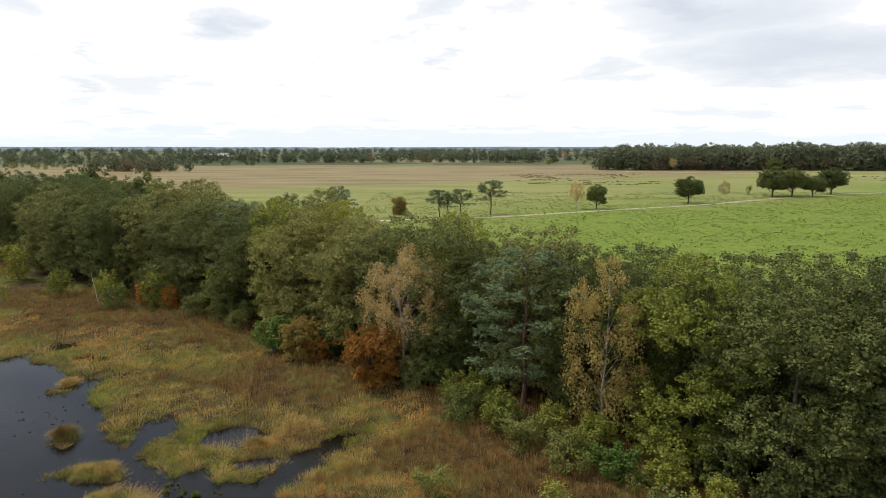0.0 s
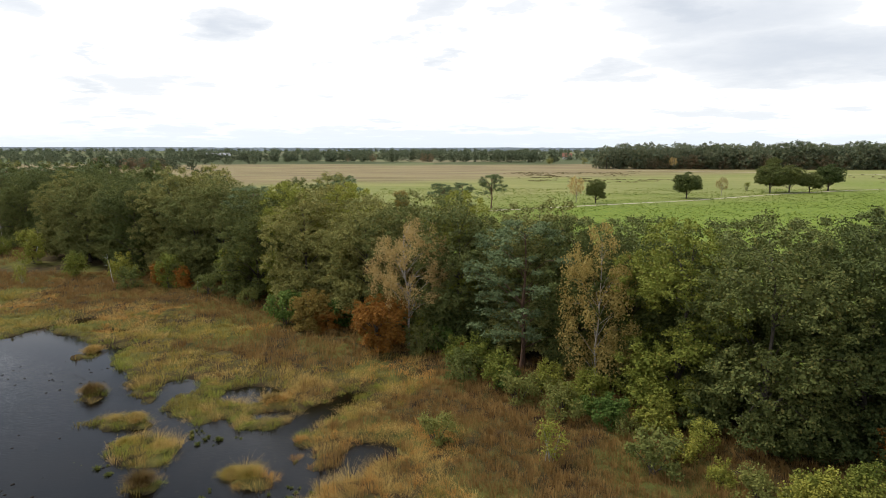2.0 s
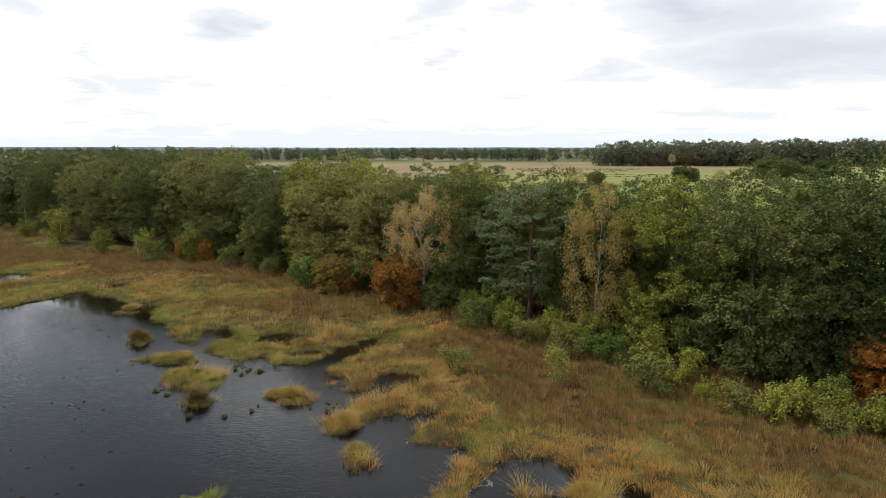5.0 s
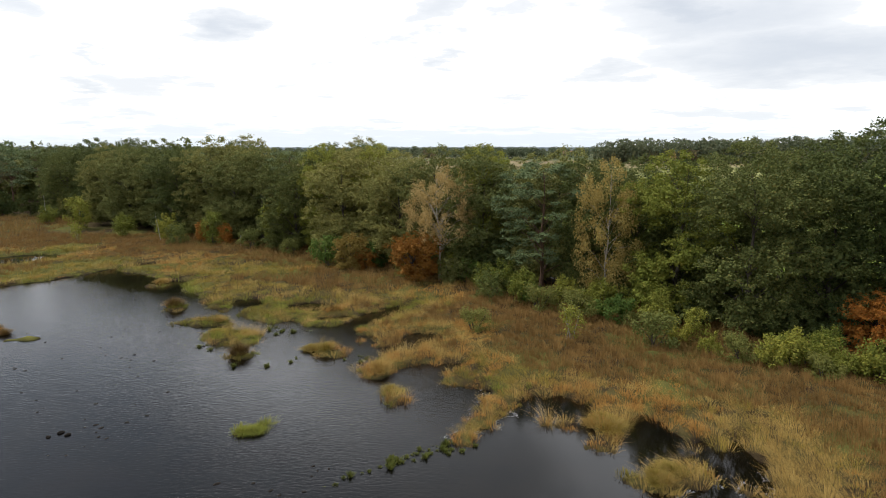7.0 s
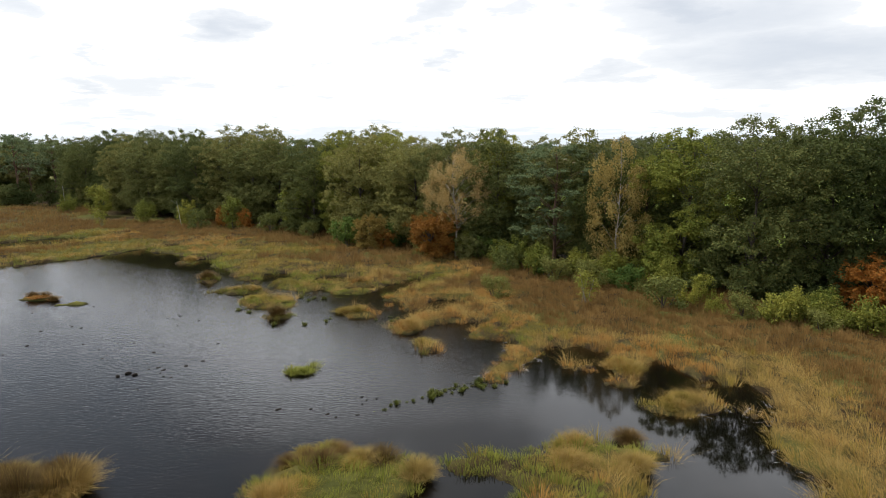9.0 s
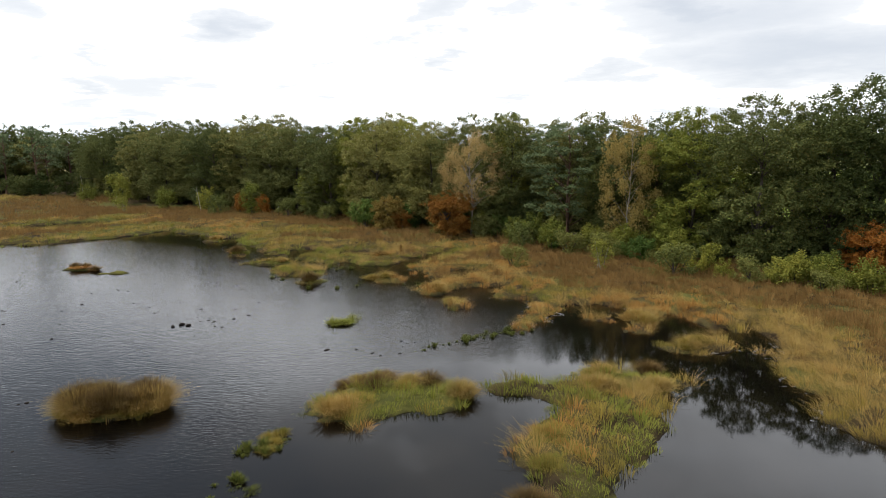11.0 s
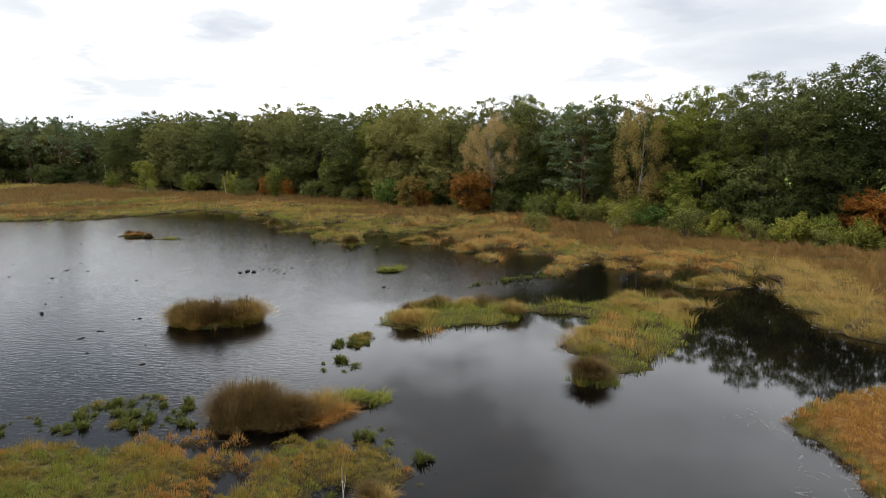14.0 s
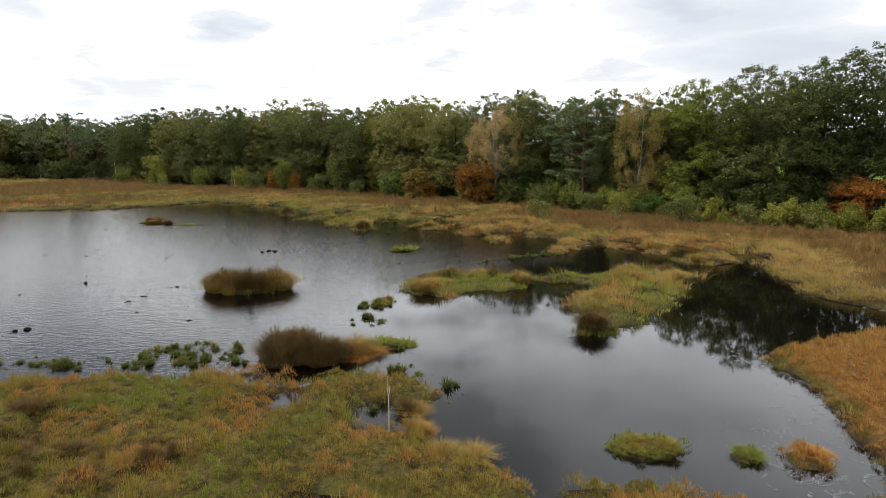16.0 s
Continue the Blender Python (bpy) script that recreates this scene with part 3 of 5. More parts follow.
def build_ground():
    xs, ys = axis_steps(-50, 24, 0.28, 4700), axis_steps(-16, 62, 0.28, 4800)
    gx, gy = np.meshgrid(xs, ys, indexing="ij")
    px, py = gx.ravel(), gy.ravel()
    s, m = shore(px, py), meadow_mask(px, py)
    z = height(px, py, s, m)
    nx, ny = gx.shape
    i = (np.arange(nx - 1)[:, None] * ny + np.arange(ny - 1)[None, :]).ravel()
    flat = np.stack((i, i + ny, i + ny + 1, i + 1), axis=1).ravel()
    me = mesh_np("ground", np.stack((px, py, z), axis=1), np.full(len(i), 4), flat, ground_mat, True)
    wd = wood_sd(px, py)
    near = (1 - step(py, -6.2, -5.4)) * step(s, 0.1, 0.5)
    for name, v in (("meadow", m), ("mossy", near), ("rusty", step(rust_bank(px, py) + (fbm(px, py, 1.5, 2, 4.0) - 0.5), 0.3, 0.7) * step(s, 0.15, 0.6)), ("wet", 1 - step(s + (fbm(px, py, 0.6, 2) - 0.5) * 0.3, -0.05, 0.18)), ("litter", step(wd + (fbm(px, py, 4, 2) - 0.5) * 4, -2.0, 1.5))):
        a = me.attributes.new(name, "FLOAT", "POINT")
        a.data.foreach_set("value", np.ascontiguousarray(v, dtype=np.float32))
    return tagged(new("ground", me), "boggy moorland ground with moss banks running out into green pasture", "ground", kind="structure")


build_ground()


def build_water():
    bm = bmesh.new()
    bmesh.ops.create_grid(bm, x_segments=40, y_segments=30, size=0.5)
    for v in bm.verts:
        v.co.x, v.co.y, v.co.z = v.co.x * 150 - 40, v.co.y * 110 + 15, 0.0
    me = bpy.data.meshes.new("water")
    bm.to_mesh(me)
    bm.free()
    me.materials.append(water_mat)
    return tagged(new("water", me), "dark peaty pond water with wind ripples", "water", kind="structure")


build_water()

# ---- trees ----
def limbs(rng, h, trunk_top, targets, thick, sides=5):
    """A wandering trunk and limbs reaching out to targets."""
    n = 7
    zs = np.linspace(-0.3, trunk_top, n)
    wander = np.cumsum(rng.normal(size=(n, 2)) * 0.10, axis=0)
    wander -= wander[0]
    pts = np.column_stack((wander, zs))
    rad = thick * (1 - 0.8 * np.linspace(0, 1, n) ** 0.9)
    rad[0] *= 1.5
    made = [tube(pts, rad, 7)]
    for c in targets:
        z0 = np.clip(c[2] - (0.35 + 0.5 * rng.random()) * np.hypot(c[0], c[1]) - 0.4, 0.14 * h, trunk_top * 0.97)
        k = np.interp(z0, zs, np.arange(n))
        i = min(int(k), n - 2)
        a = pts[i] + (pts[i + 1] - pts[i]) * (k - i)
        b = np.asarray(c)
        m = a * 0.5 + b * 0.5 + np.array((0, 0, 0.12 * np.linalg.norm(b - a))) + rng.normal(size=3) * 0.15
        r0 = thick * 0.36 * (1 - 0.6 * z0 / trunk_top)
        made.append(tube(np.array((a, m, b)), (r0, r0 * 0.6, r0 * 0.2), sides))
    return made


def crown_points(rng, n, centre, semi, inner=0.5, low=-1.0, box=2.25):
    d = unit(rng.normal(size=(n * 3, 3)))
    d = d[d[:, 2] > low][:n]
    # a squarer outline than a ball: broad shoulders and a flat-domed top
    d = d / (np.abs(np.hypot(d[:, 0], d[:, 1])) ** box + np.abs(d[:, 2]) ** box)[:, None] ** (1 / box)
    r = inner + (1 - inner) * rng.random((len(d), 1)) ** 0.6
    return np.asarray(centre) + d * r * np.asarray(semi)


def lobes(rng, h, spread, base=0.28, skirt=0):
    """The rounded limb-ends that a broad crown is made of: centres and radii."""
    r0 = spread * rng.uniform(0.25, 0.31)
    out = [(rng.normal() * 0.4, rng.normal() * 0.4, h - r0 * 0.82, r0)]
    for k in range(6):
        a, q = (k + rng.uniform(-0.3, 0.3)) * np.pi / 3, spread * rng.uniform(0.17, 0.25)
        d = spread * 0.5 - q * rng.uniform(0.7, 1.05)
        out.append((math.cos(a) * d, math.sin(a) * d, h * rng.uniform(0.56, 0.78), q))
    a0 = rng.uniform(0, 6)
    for k in range(6):
        a, q = a0 + (k + rng.uniform(-0.3, 0.3)) * np.pi / 3, spread * rng.uniform(0.15, 0.22)
        d = spread * 0.5 - q * rng.uniform(0.75, 1.1)
        out.append((math.cos(a) * d, math.sin(a) * d, h * rng.uniform(base, base + 0.2), q))
    for k in range(skirt):
        a, q = a0 + 0.5 + (k + rng.uniform(-0.3, 0.3)) * 2 * np.pi / skirt, spread * rng.uniform(0.13, 0.19)
        d = spread * 0.44 - q * rng.uniform(0.75, 1.2)
        out.append((math.cos(a) * d, math.sin(a) * d, h * rng.uniform(0.10, 0.22), q))
    return np.array(out)


def crown_tufts(rng, balls, lumps, sub, reach=0.62):
    """Leaf tufts in bunches over the outsides of the lobes: tuft centres, bunch centres."""
    pts, out = [], []
    for i, (x, y, z, r) in enumerate(balls):
        d = unit(rng.normal(size=(260, 3)))
        d = d[d[:, 2] > -0.55]
        p = np.array((x, y, z)) + d * np.array((r, r, r * 0.86))
        free = np.ones(len(p), dtype=bool)
        for j, b in enumerate(balls):
            if j != i:
                free &= np.linalg.norm((p - b[:3]) / np.array((1, 1, 0.86)), axis=1) > b[3] * 0.9
        pts.append(p[free])
        out.append(d[free])
    pts, out = np.concatenate(pts), np.concatenate(out)
    kept = [0]
    d = np.linalg.norm(pts - pts[0], axis=1)
    for _ in range(min(lumps, len(pts)) - 1):
        k = int(np.argmax(d * rng.uniform(0.7, 1.0, len(d))))
        kept.append(k)
        d = np.minimum(d, np.linalg.norm(pts - pts[k], axis=1))
    c, o = pts[kept], out[kept]
    idx = np.repeat(np.arange(len(c)), sub)
    size = rng.uniform(0.7, 1.3, len(c)) * reach
    way = unit(rng.normal(size=(len(idx), 3)) + o[idx] * 0.75)
    tuft = c[idx] + way * (size[idx] * rng.uniform(0.25, 1.0, len(idx)))[:, None] * np.array((1, 1, 0.72))
    return tuft, c


def oak_meshes(seed, leaf, lumps=260, sub=8, per=11, size=0.17, h=12.4, spread=8.2, base=0.28, thick=0.20, slim=0.72, skirt=6):
    rng = np.random.default_rng(seed)
    k = (spread / 8.2) ** 0.6
    balls = lobes(rng, h, spread, base, skirt)
    tuft, c = crown_tufts(rng, balls, lumps, sub, 0.56 * k)
    v = leaves(rng, tuft, rng.uniform(0.22, 0.44, len(tuft)) * k * (size / 0.17) ** 0.3, per, size, 0.72, 0.6, slim, 0.0, 0.6)
    core = np.concatenate([b[:3] + unit(rng.normal(size=(9, 3))) * b[3] * 0.42 for b in balls])
    inner = leaves(rng, core, np.full(len(core), spread * 0.10), 60, max(size * 1.35, 0.20), 0.9, 0.4, 0.9)
    near = rng.permutation(len(c))[:26]
    return limbs(rng, h, h * 0.78, np.concatenate((balls[1:5, :3], c[near])), thick), oak_bark, quads_mesh("oak_crown", np.concatenate((v, inner)), leaf)


def birch_meshes(seed, leaf, clumps=70, per=60, size=0.14, h=10.5, spread=4.6, inner=0.35, mid=0.54, thick=0.12, boughs=26):
    rng = np.random.default_rng(seed)
    c = crown_points(rng, clumps, (0, 0, h * mid), (spread / 2, spread / 2, h * (1 - mid)), inner)
    v = leaves(rng, c, rng.uniform(0.3, 0.6, len(c)), per, size * 1.15, 1.4, 0.1, 0.7, 0.8)
    near = rng.permutation(len(c))[:boughs]
    return limbs(rng, h, h * 0.9, c[near], thick, 4), birch_bark, quads_mesh("birch_crown", v, leaf)


def pine_meshes(seed, leaf, clumps=105, sub=7, per=18, size=0.24, h=12.0, spread=9.2, base=0.26):
    """Flat plates of needle tufts at the ends of crooked boughs."""
    rng = np.random.default_rng(seed)
    zs = h * (base + (1.0 - base) * rng.random(clumps) ** 0.8)
    reach = spread / 2 * np.sqrt(np.clip(1.05 - ((zs / h - 0.55) / 0.5) ** 2, 0.08, 1)) * rng.uniform(0.35, 1.0, clumps)
    az = rng.uniform(0, 2 * np.pi, clumps)
    c = np.column_stack((np.cos(az) * reach, np.sin(az) * reach, zs - 0.1))
    idx = np.repeat(np.arange(clumps), sub)
    wide = rng.uniform(0.5, 1.1, clumps)
    off = unit(rng.normal(size=(len(idx), 3))) * (wide[idx] * rng.random(len(idx)) ** 0.5)[:, None] * np.array((1, 1, 0.28))
    tuft = c[idx] + off
    v = leaves(rng, tuft, rng.uniform(0.2, 0.36, len(tuft)), per, size, 0.6, 0.9, 0.34, 0.0, 0.5)
    near = rng.permutation(clumps)[:34]
    return limbs(rng, h, h * 0.93, c[near], 0.19, 4), pine_bark, quads_mesh("pine_crown", v, leaf)


def shrub_meshes(seed, leaf, clumps=34, per=42, size=0.13, h=2.2, spread=2.2, bark=None):
    rng = np.random.default_rng(seed)
    c = crown_points(rng, clumps, (0, 0, h * 0.5), (spread / 2, spread / 2, h * 0.5), 0.3)
    c[:, 2] = np.maximum(c[:, 2], 0.15)
    v = leaves(rng, c, rng.uniform(0.22, 0.45, len(c)) * (h / 2.2) ** 0.5, int(per * 1.5), size, 1.1, 0.45, 0.85)
    stems = []
    for k in range(7):
        b = c[k]
        a = np.array((rng.normal() * 0.12, rng.normal() * 0.12, -0.1))
        stems.append(tube(np.array((a, a * 0.5 + b * 0.5 + np.array((0, 0, 0.1)), b)), (0.03, 0.02, 0.008), 4))
    return stems, bark or oak_bark, quads_mesh("shrub_leaves", v, leaf)


KINDS = {
    "oak_a": lambda: oak_meshes(11, oak_leaf), "oak_b": lambda: oak_meshes(12, oak_leaf, spread=9.0, h=11.8),
    "oak_c": lambda: oak_meshes(13, oak_dark_leaf, 230, 9, 15, 0.145, spread=8.4), "oak_d": lambda: oak_meshes(14, oak_dark_leaf, 240, 9, 15, 0.145, 12.8, 8.8),
    "oak_e": lambda: oak_meshes(15, oak_gold_leaf, 230, 9, 15, 0.145, spread=7.8), "oak_f": lambda: oak_meshes(19, oak_leaf, h=12.8, spread=7.8),
    "oak_far_a": lambda: oak_meshes(16, oak_leaf, 120, 4, 8, 0.32, spread=8.6), "oak_far_b": lambda: oak_meshes(17, oak_dark_leaf, 120, 4, 8, 0.32, spread=8.8),
    "oak_far_c": lambda: oak_meshes(18, oak_gold_leaf, 120, 4, 8, 0.32, spread=8.4),
    "birch_tan": lambda: birch_meshes(21, birch_tan_leaf, 170, 70, 0.12, spread=6.4, mid=0.66, inner=0.5, thick=0.12, boughs=48), "birch_gold": lambda: birch_meshes(22, birch_gold_leaf, 170, 75, 0.12, spread=5.2, inner=0.4, thick=0.085),
    "birch_olive": lambda: birch_meshes(23, oak_gold_leaf, 70, 60, 0.14, spread=4.2),
    "pine_a": lambda: pine_meshes(31, pine_leaf, 120), "pine_b": lambda: pine_meshes(32, pine_leaf, 64, 7, 14, 0.28, spread=7.4, base=0.45),
    "oak_lone": lambda: oak_meshes(24, oak_dark_leaf, 150, 5, 8, 0.32, 8.8, 8.7, 0.32, 0.26, skirt=0), "pine_lone": lambda: pine_meshes(34, pine_leaf, 60, 5, 14, 0.42, 9.0, 8.4, 0.46),
    "pine_far": lambda: pine_meshes(33, pine_leaf, 44, 5, 9, 0.44, spread=6.6, base=0.45),
    "rust_tree": lambda: oak_meshes(41, rust_leaf, 90, 6, 12, 0.11, 4.6, 4.8, skirt=3), "autumn_tree": lambda: oak_meshes(42, autumn_leaf, 80, 6, 12, 0.11, 4.4, 4.0),
    "shrub_light": lambda: shrub_meshes(51, shrub_leaf), "shrub_light_b": lambda: shrub_meshes(52, shrub_leaf, 40, 42, 0.13, 2.6, 2.0),
    "shrub_willow": lambda: shrub_meshes(53, willow_leaf, 34, 44, 0.10, 1.7, 2.4), "shrub_green": lambda: shrub_meshes(54, green_leaf, 34, 44, 0.15, 2.0, 2.2),
    "sapling": lambda: shrub_meshes(55, shrub_leaf, 22, 30, 0.10, 2.4, 1.1, birch_bark),
    "shrub_dark": lambda: shrub_meshes(58, oak_dark_leaf, 50, 40, 0.22, 4.4, 4.6), "shrub_olive": lambda: shrub_meshes(59, oak_leaf, 50, 40, 0.22, 4.0, 4.4),
    "shrub_rust": lambda: shrub_meshes(56, rust_leaf, 24, 40, 0.14, 1.6, 1.7), "shrub_gold": lambda: shrub_meshes(57, oak_gold_leaf, 36, 46, 0.14, 3.2, 2.6),
}
TALL = {"oak": ("oak_tree", "trunk", "crown"), "birch": ("birch_tree", "trunk", "crown"), "pine": ("pine_tree", "trunk", "crown"), "rust": ("red_oak_tree", "trunk", "crown"),
        "autumn": ("small_tree", "trunk", "crown"), "shrub": ("shrub", "stem", "foliage"), "sapling": ("birch_sapling", "stem", "foliage")}
first = {}
plant_rng = random.Random(77)


def plant(kind, x, y, scale, label, category, group="", stretch=1.0, z=None):
    z = float(height(np.array([x]), np.array([y]))[0]) - 0.04 if z is None else z
    m = pose(x, y, z, 0, 0, plant_rng.uniform(0, 360)) @ Matrix.Diagonal((scale, scale, scale * stretch, 1))
    if kind in first:
        ob = copy_thing(first[kind], Matrix())
        ob.matrix_basis = m
        return tagged(ob, label, category, group)
    name, low_name, high_name = TALL[kind.split("_")[0]]
    ob = first[kind] = new(name)
    tubes, bark, leaf_mesh = KINDS[kind]()
    if low_name == "trunk" and "far" not in kind:
        # the trunk with its thin branches, and four main limbs of their own
        part("trunk", tubes_mesh("trunk", tubes[:1] + tubes[9:], bark), ob)
        for k in range(1, 5):
            limb = part("limb", tubes_mesh("limb", tubes[k:k + 1], bark), ob)
            part("branch", tubes_mesh("branch", tubes[k + 4:k + 5], bark), limb)
    else:
        part(low_name, tubes_mesh(low_name, tubes, bark), ob)
    part(high_name, leaf_mesh, ob)
    ob.matrix_basis = m
    return tagged(ob, label, category, group)


LABELS = {"oak_a": "olive-green oak in early autumn leaf at the wood's edge", "oak_b": "broad olive-green oak turning brown at the wood's edge",
          "oak_c": "dark green oak in full leaf in the wood", "oak_d": "tall dark green oak in full leaf in the wood", "oak_e": "yellowing green oak in the wood", "oak_f": "olive oak with upright crown in the wood",
          "oak_far_a": "olive oak deep in the wood", "oak_far_b": "dark green oak deep in the wood", "oak_far_c": "yellow-green oak deep in the wood",
          "birch_olive": "slender birch with yellow-green leaves in the wood", "pine_a": "blue-green Scots pine among the oaks", "pine_b": "Scots pine with bare lower trunk in the wood", "pine_far": "dark Scots pine deep in the wood",
          "birch_tan": "birch with thin tan leaves and white branches", "birch_gold": "slender birch with brownish gold leaves"}
# trees that stand out: kind, x, y, size, stretch
MARKED = [("birch_tan", -3.0, 43.6, 1.0, 1.0), ("pine_a", 5.6, 39.2, 0.97, 0.93), ("birch_gold", 9.6, 34.0, 1.0, 1.06), ("oak_a", -3.6, 49.2, 0.96, 1.0), ("oak_f", 0.4, 50.6, 0.92, 1.0), ("oak_e", 14.0, 31.6, 0.93, 1.0),
          ("oak_d", 17.2, 27.6, 0.94, 1.0), ("oak_c", 12.6, 36.0, 0.9, 1.0), ("oak_d", 22.4, 27.6, 1.0, 1.0), ("oak_c", 25.4, 27.0, 1.10, 1.0), ("oak_a", 0.8, 45.0, 0.96, 1.0), ("oak_e", -9.6, 59.0, 0.96, 1.02),
          ("oak_b", -7.2, 50.8, 0.95, 1.0), ("oak_a", -13.5, 54.6, 0.95, 1.0), ("pine_b", -13.2, 71.0, 1.0, 1.05), ("oak_c", -20.5, 60.6, 0.95, 0.95), ("oak_e", 1.6, 47.8, 0.92, 1.05)]
trees = [(23.0, 22.3), (25.6, 20.6), (20.6, 22.9), (24.0, 24.6), (-12.0, 50.2)]      # kept clear for the young rust oak
for k, x, y, sc, st in MARKED:
    plant(k, x, y, sc, LABELS[k], "tree", "trees of the wood", st)
    trees.append((x, y))


def fill_wood():
    rng = random.Random(8)
    xs, ys = [], []
    for _ in range(26000):
        xs.append(rng.uniform(-185, 46))
        ys.append(rng.uniform(12, 215))
    inside = wood_sd(np.array(xs), np.array(ys)) > 0.3
    front = np.array(WOOD_FRONT)
    for x, y, ok in zip(xs, ys, inside):
        if not ok:
            continue
        depth = min(math.hypot(x - a, y - b) for a, b in zip(np.interp(np.linspace(0, 16, 65), range(17), front[:, 0]), np.interp(np.linspace(0, 16, 65), range(17), front[:, 1])))
        near = x > -40 and depth < 14
        gap = 3.5 if near else (4.8 if x > -70 and depth < 12 else 6.2 if y < 140 else 8.0)
        if any((x - a) ** 2 + (y - b) ** 2 < gap * gap for a, b in trees):
            continue
        trees.append((x, y))
        r = rng.random()
        if near or (x > -75 and depth < 9):
            right = x > 8
            if right:
                k = "oak_d" if r < 0.35 else "oak_c" if r < 0.65 else "oak_f" if r < 0.85 else "oak_e"
            elif x < -32:
                k = "oak_c" if r < 0.42 else "pine_b" if r < 0.62 else "oak_a" if r < 0.78 else "oak_b" if r < 0.95 else "oak_f"
            else:
                k = "oak_a" if r < 0.27 else "oak_b" if r < 0.5 else "oak_f" if r < 0.62 else "oak_c" if r < 0.78 else "oak_e" if r < 0.86 else "pine_b" if r < 0.95 else "birch_olive"
        else:
            k = "oak_far_a" if r < 0.16 else "oak_far_b" if r < 0.66 else "oak_far_c" if r < 0.68 else "pine_far"
        sc = rng.uniform(0.86, 1.07) * (0.91 if x > 20 else 0.98 if x > 8 else 1.02 if x > -30 else 1.10) * (1 - 0.010 * min(depth, 10))
        if k == "pine_far":
            sc *= 1.05
        plant(k, x, y, sc, LABELS[k], "tree", "trees of the wood", rng.uniform(0.92, 1.06))


fill_wood()
under_rng = random.Random(19)
for i in range(64):
    t = under_rng.uniform(2.2, 15.6)
    x, y = float(np.interp(t, range(17), [p[0] for p in WOOD_FRONT])), float(np.interp(t, range(17), [p[1] for p in WOOD_FRONT]))
    k = under_rng.choice(("shrub_dark", "shrub_dark", "shrub_olive"))
    off = under_rng.uniform(0.5, 4.5)
    if 4.5 < x < 7.5 or 11.0 < x < 14.5:      # open places where the pasture shows through
        continue
    plant(k, x + off * 0.6, y + off, under_rng.uniform(0.55, 1.05), "dark green oak scrub under the trees" if k == "shrub_dark" else "olive-green oak scrub under the trees", "shrub", "undergrowth of the wood")

for i in range(26):
    t = under_rng.uniform(12.55, 15.3)
    x, y = float(np.interp(t, range(17), [p[0] for p in WOOD_FRONT])), float(np.interp(t, range(17), [p[1] for p in WOOD_FRONT]))
    off = under_rng.uniform(-0.6, 2.6)
    plant("shrub_dark", x + off * 0.6, y + off, under_rng.uniform(0.4, 0.72), "low dark green scrub under the oaks", "shrub", "undergrowth of the wood")

for i in range(60):
    t = under_rng.uniform(0.6, 12.5)
    x, y = float(np.interp(t, range(16), [p[0] for p in WOOD_BACK])), float(np.interp(t, range(16), [p[1] for p in WOOD_BACK]))
    k = under_rng.choice(("shrub_dark", "shrub_olive"))
    off = under_rng.uniform(1.0, 5.0)
    plant(k, x - off * 0.6, y - off, under_rng.uniform(0.5, 0.95), "dark green oak scrub under the trees" if k == "shrub_dark" else "olive-green oak scrub under the trees", "shrub", "undergrowth of the wood")

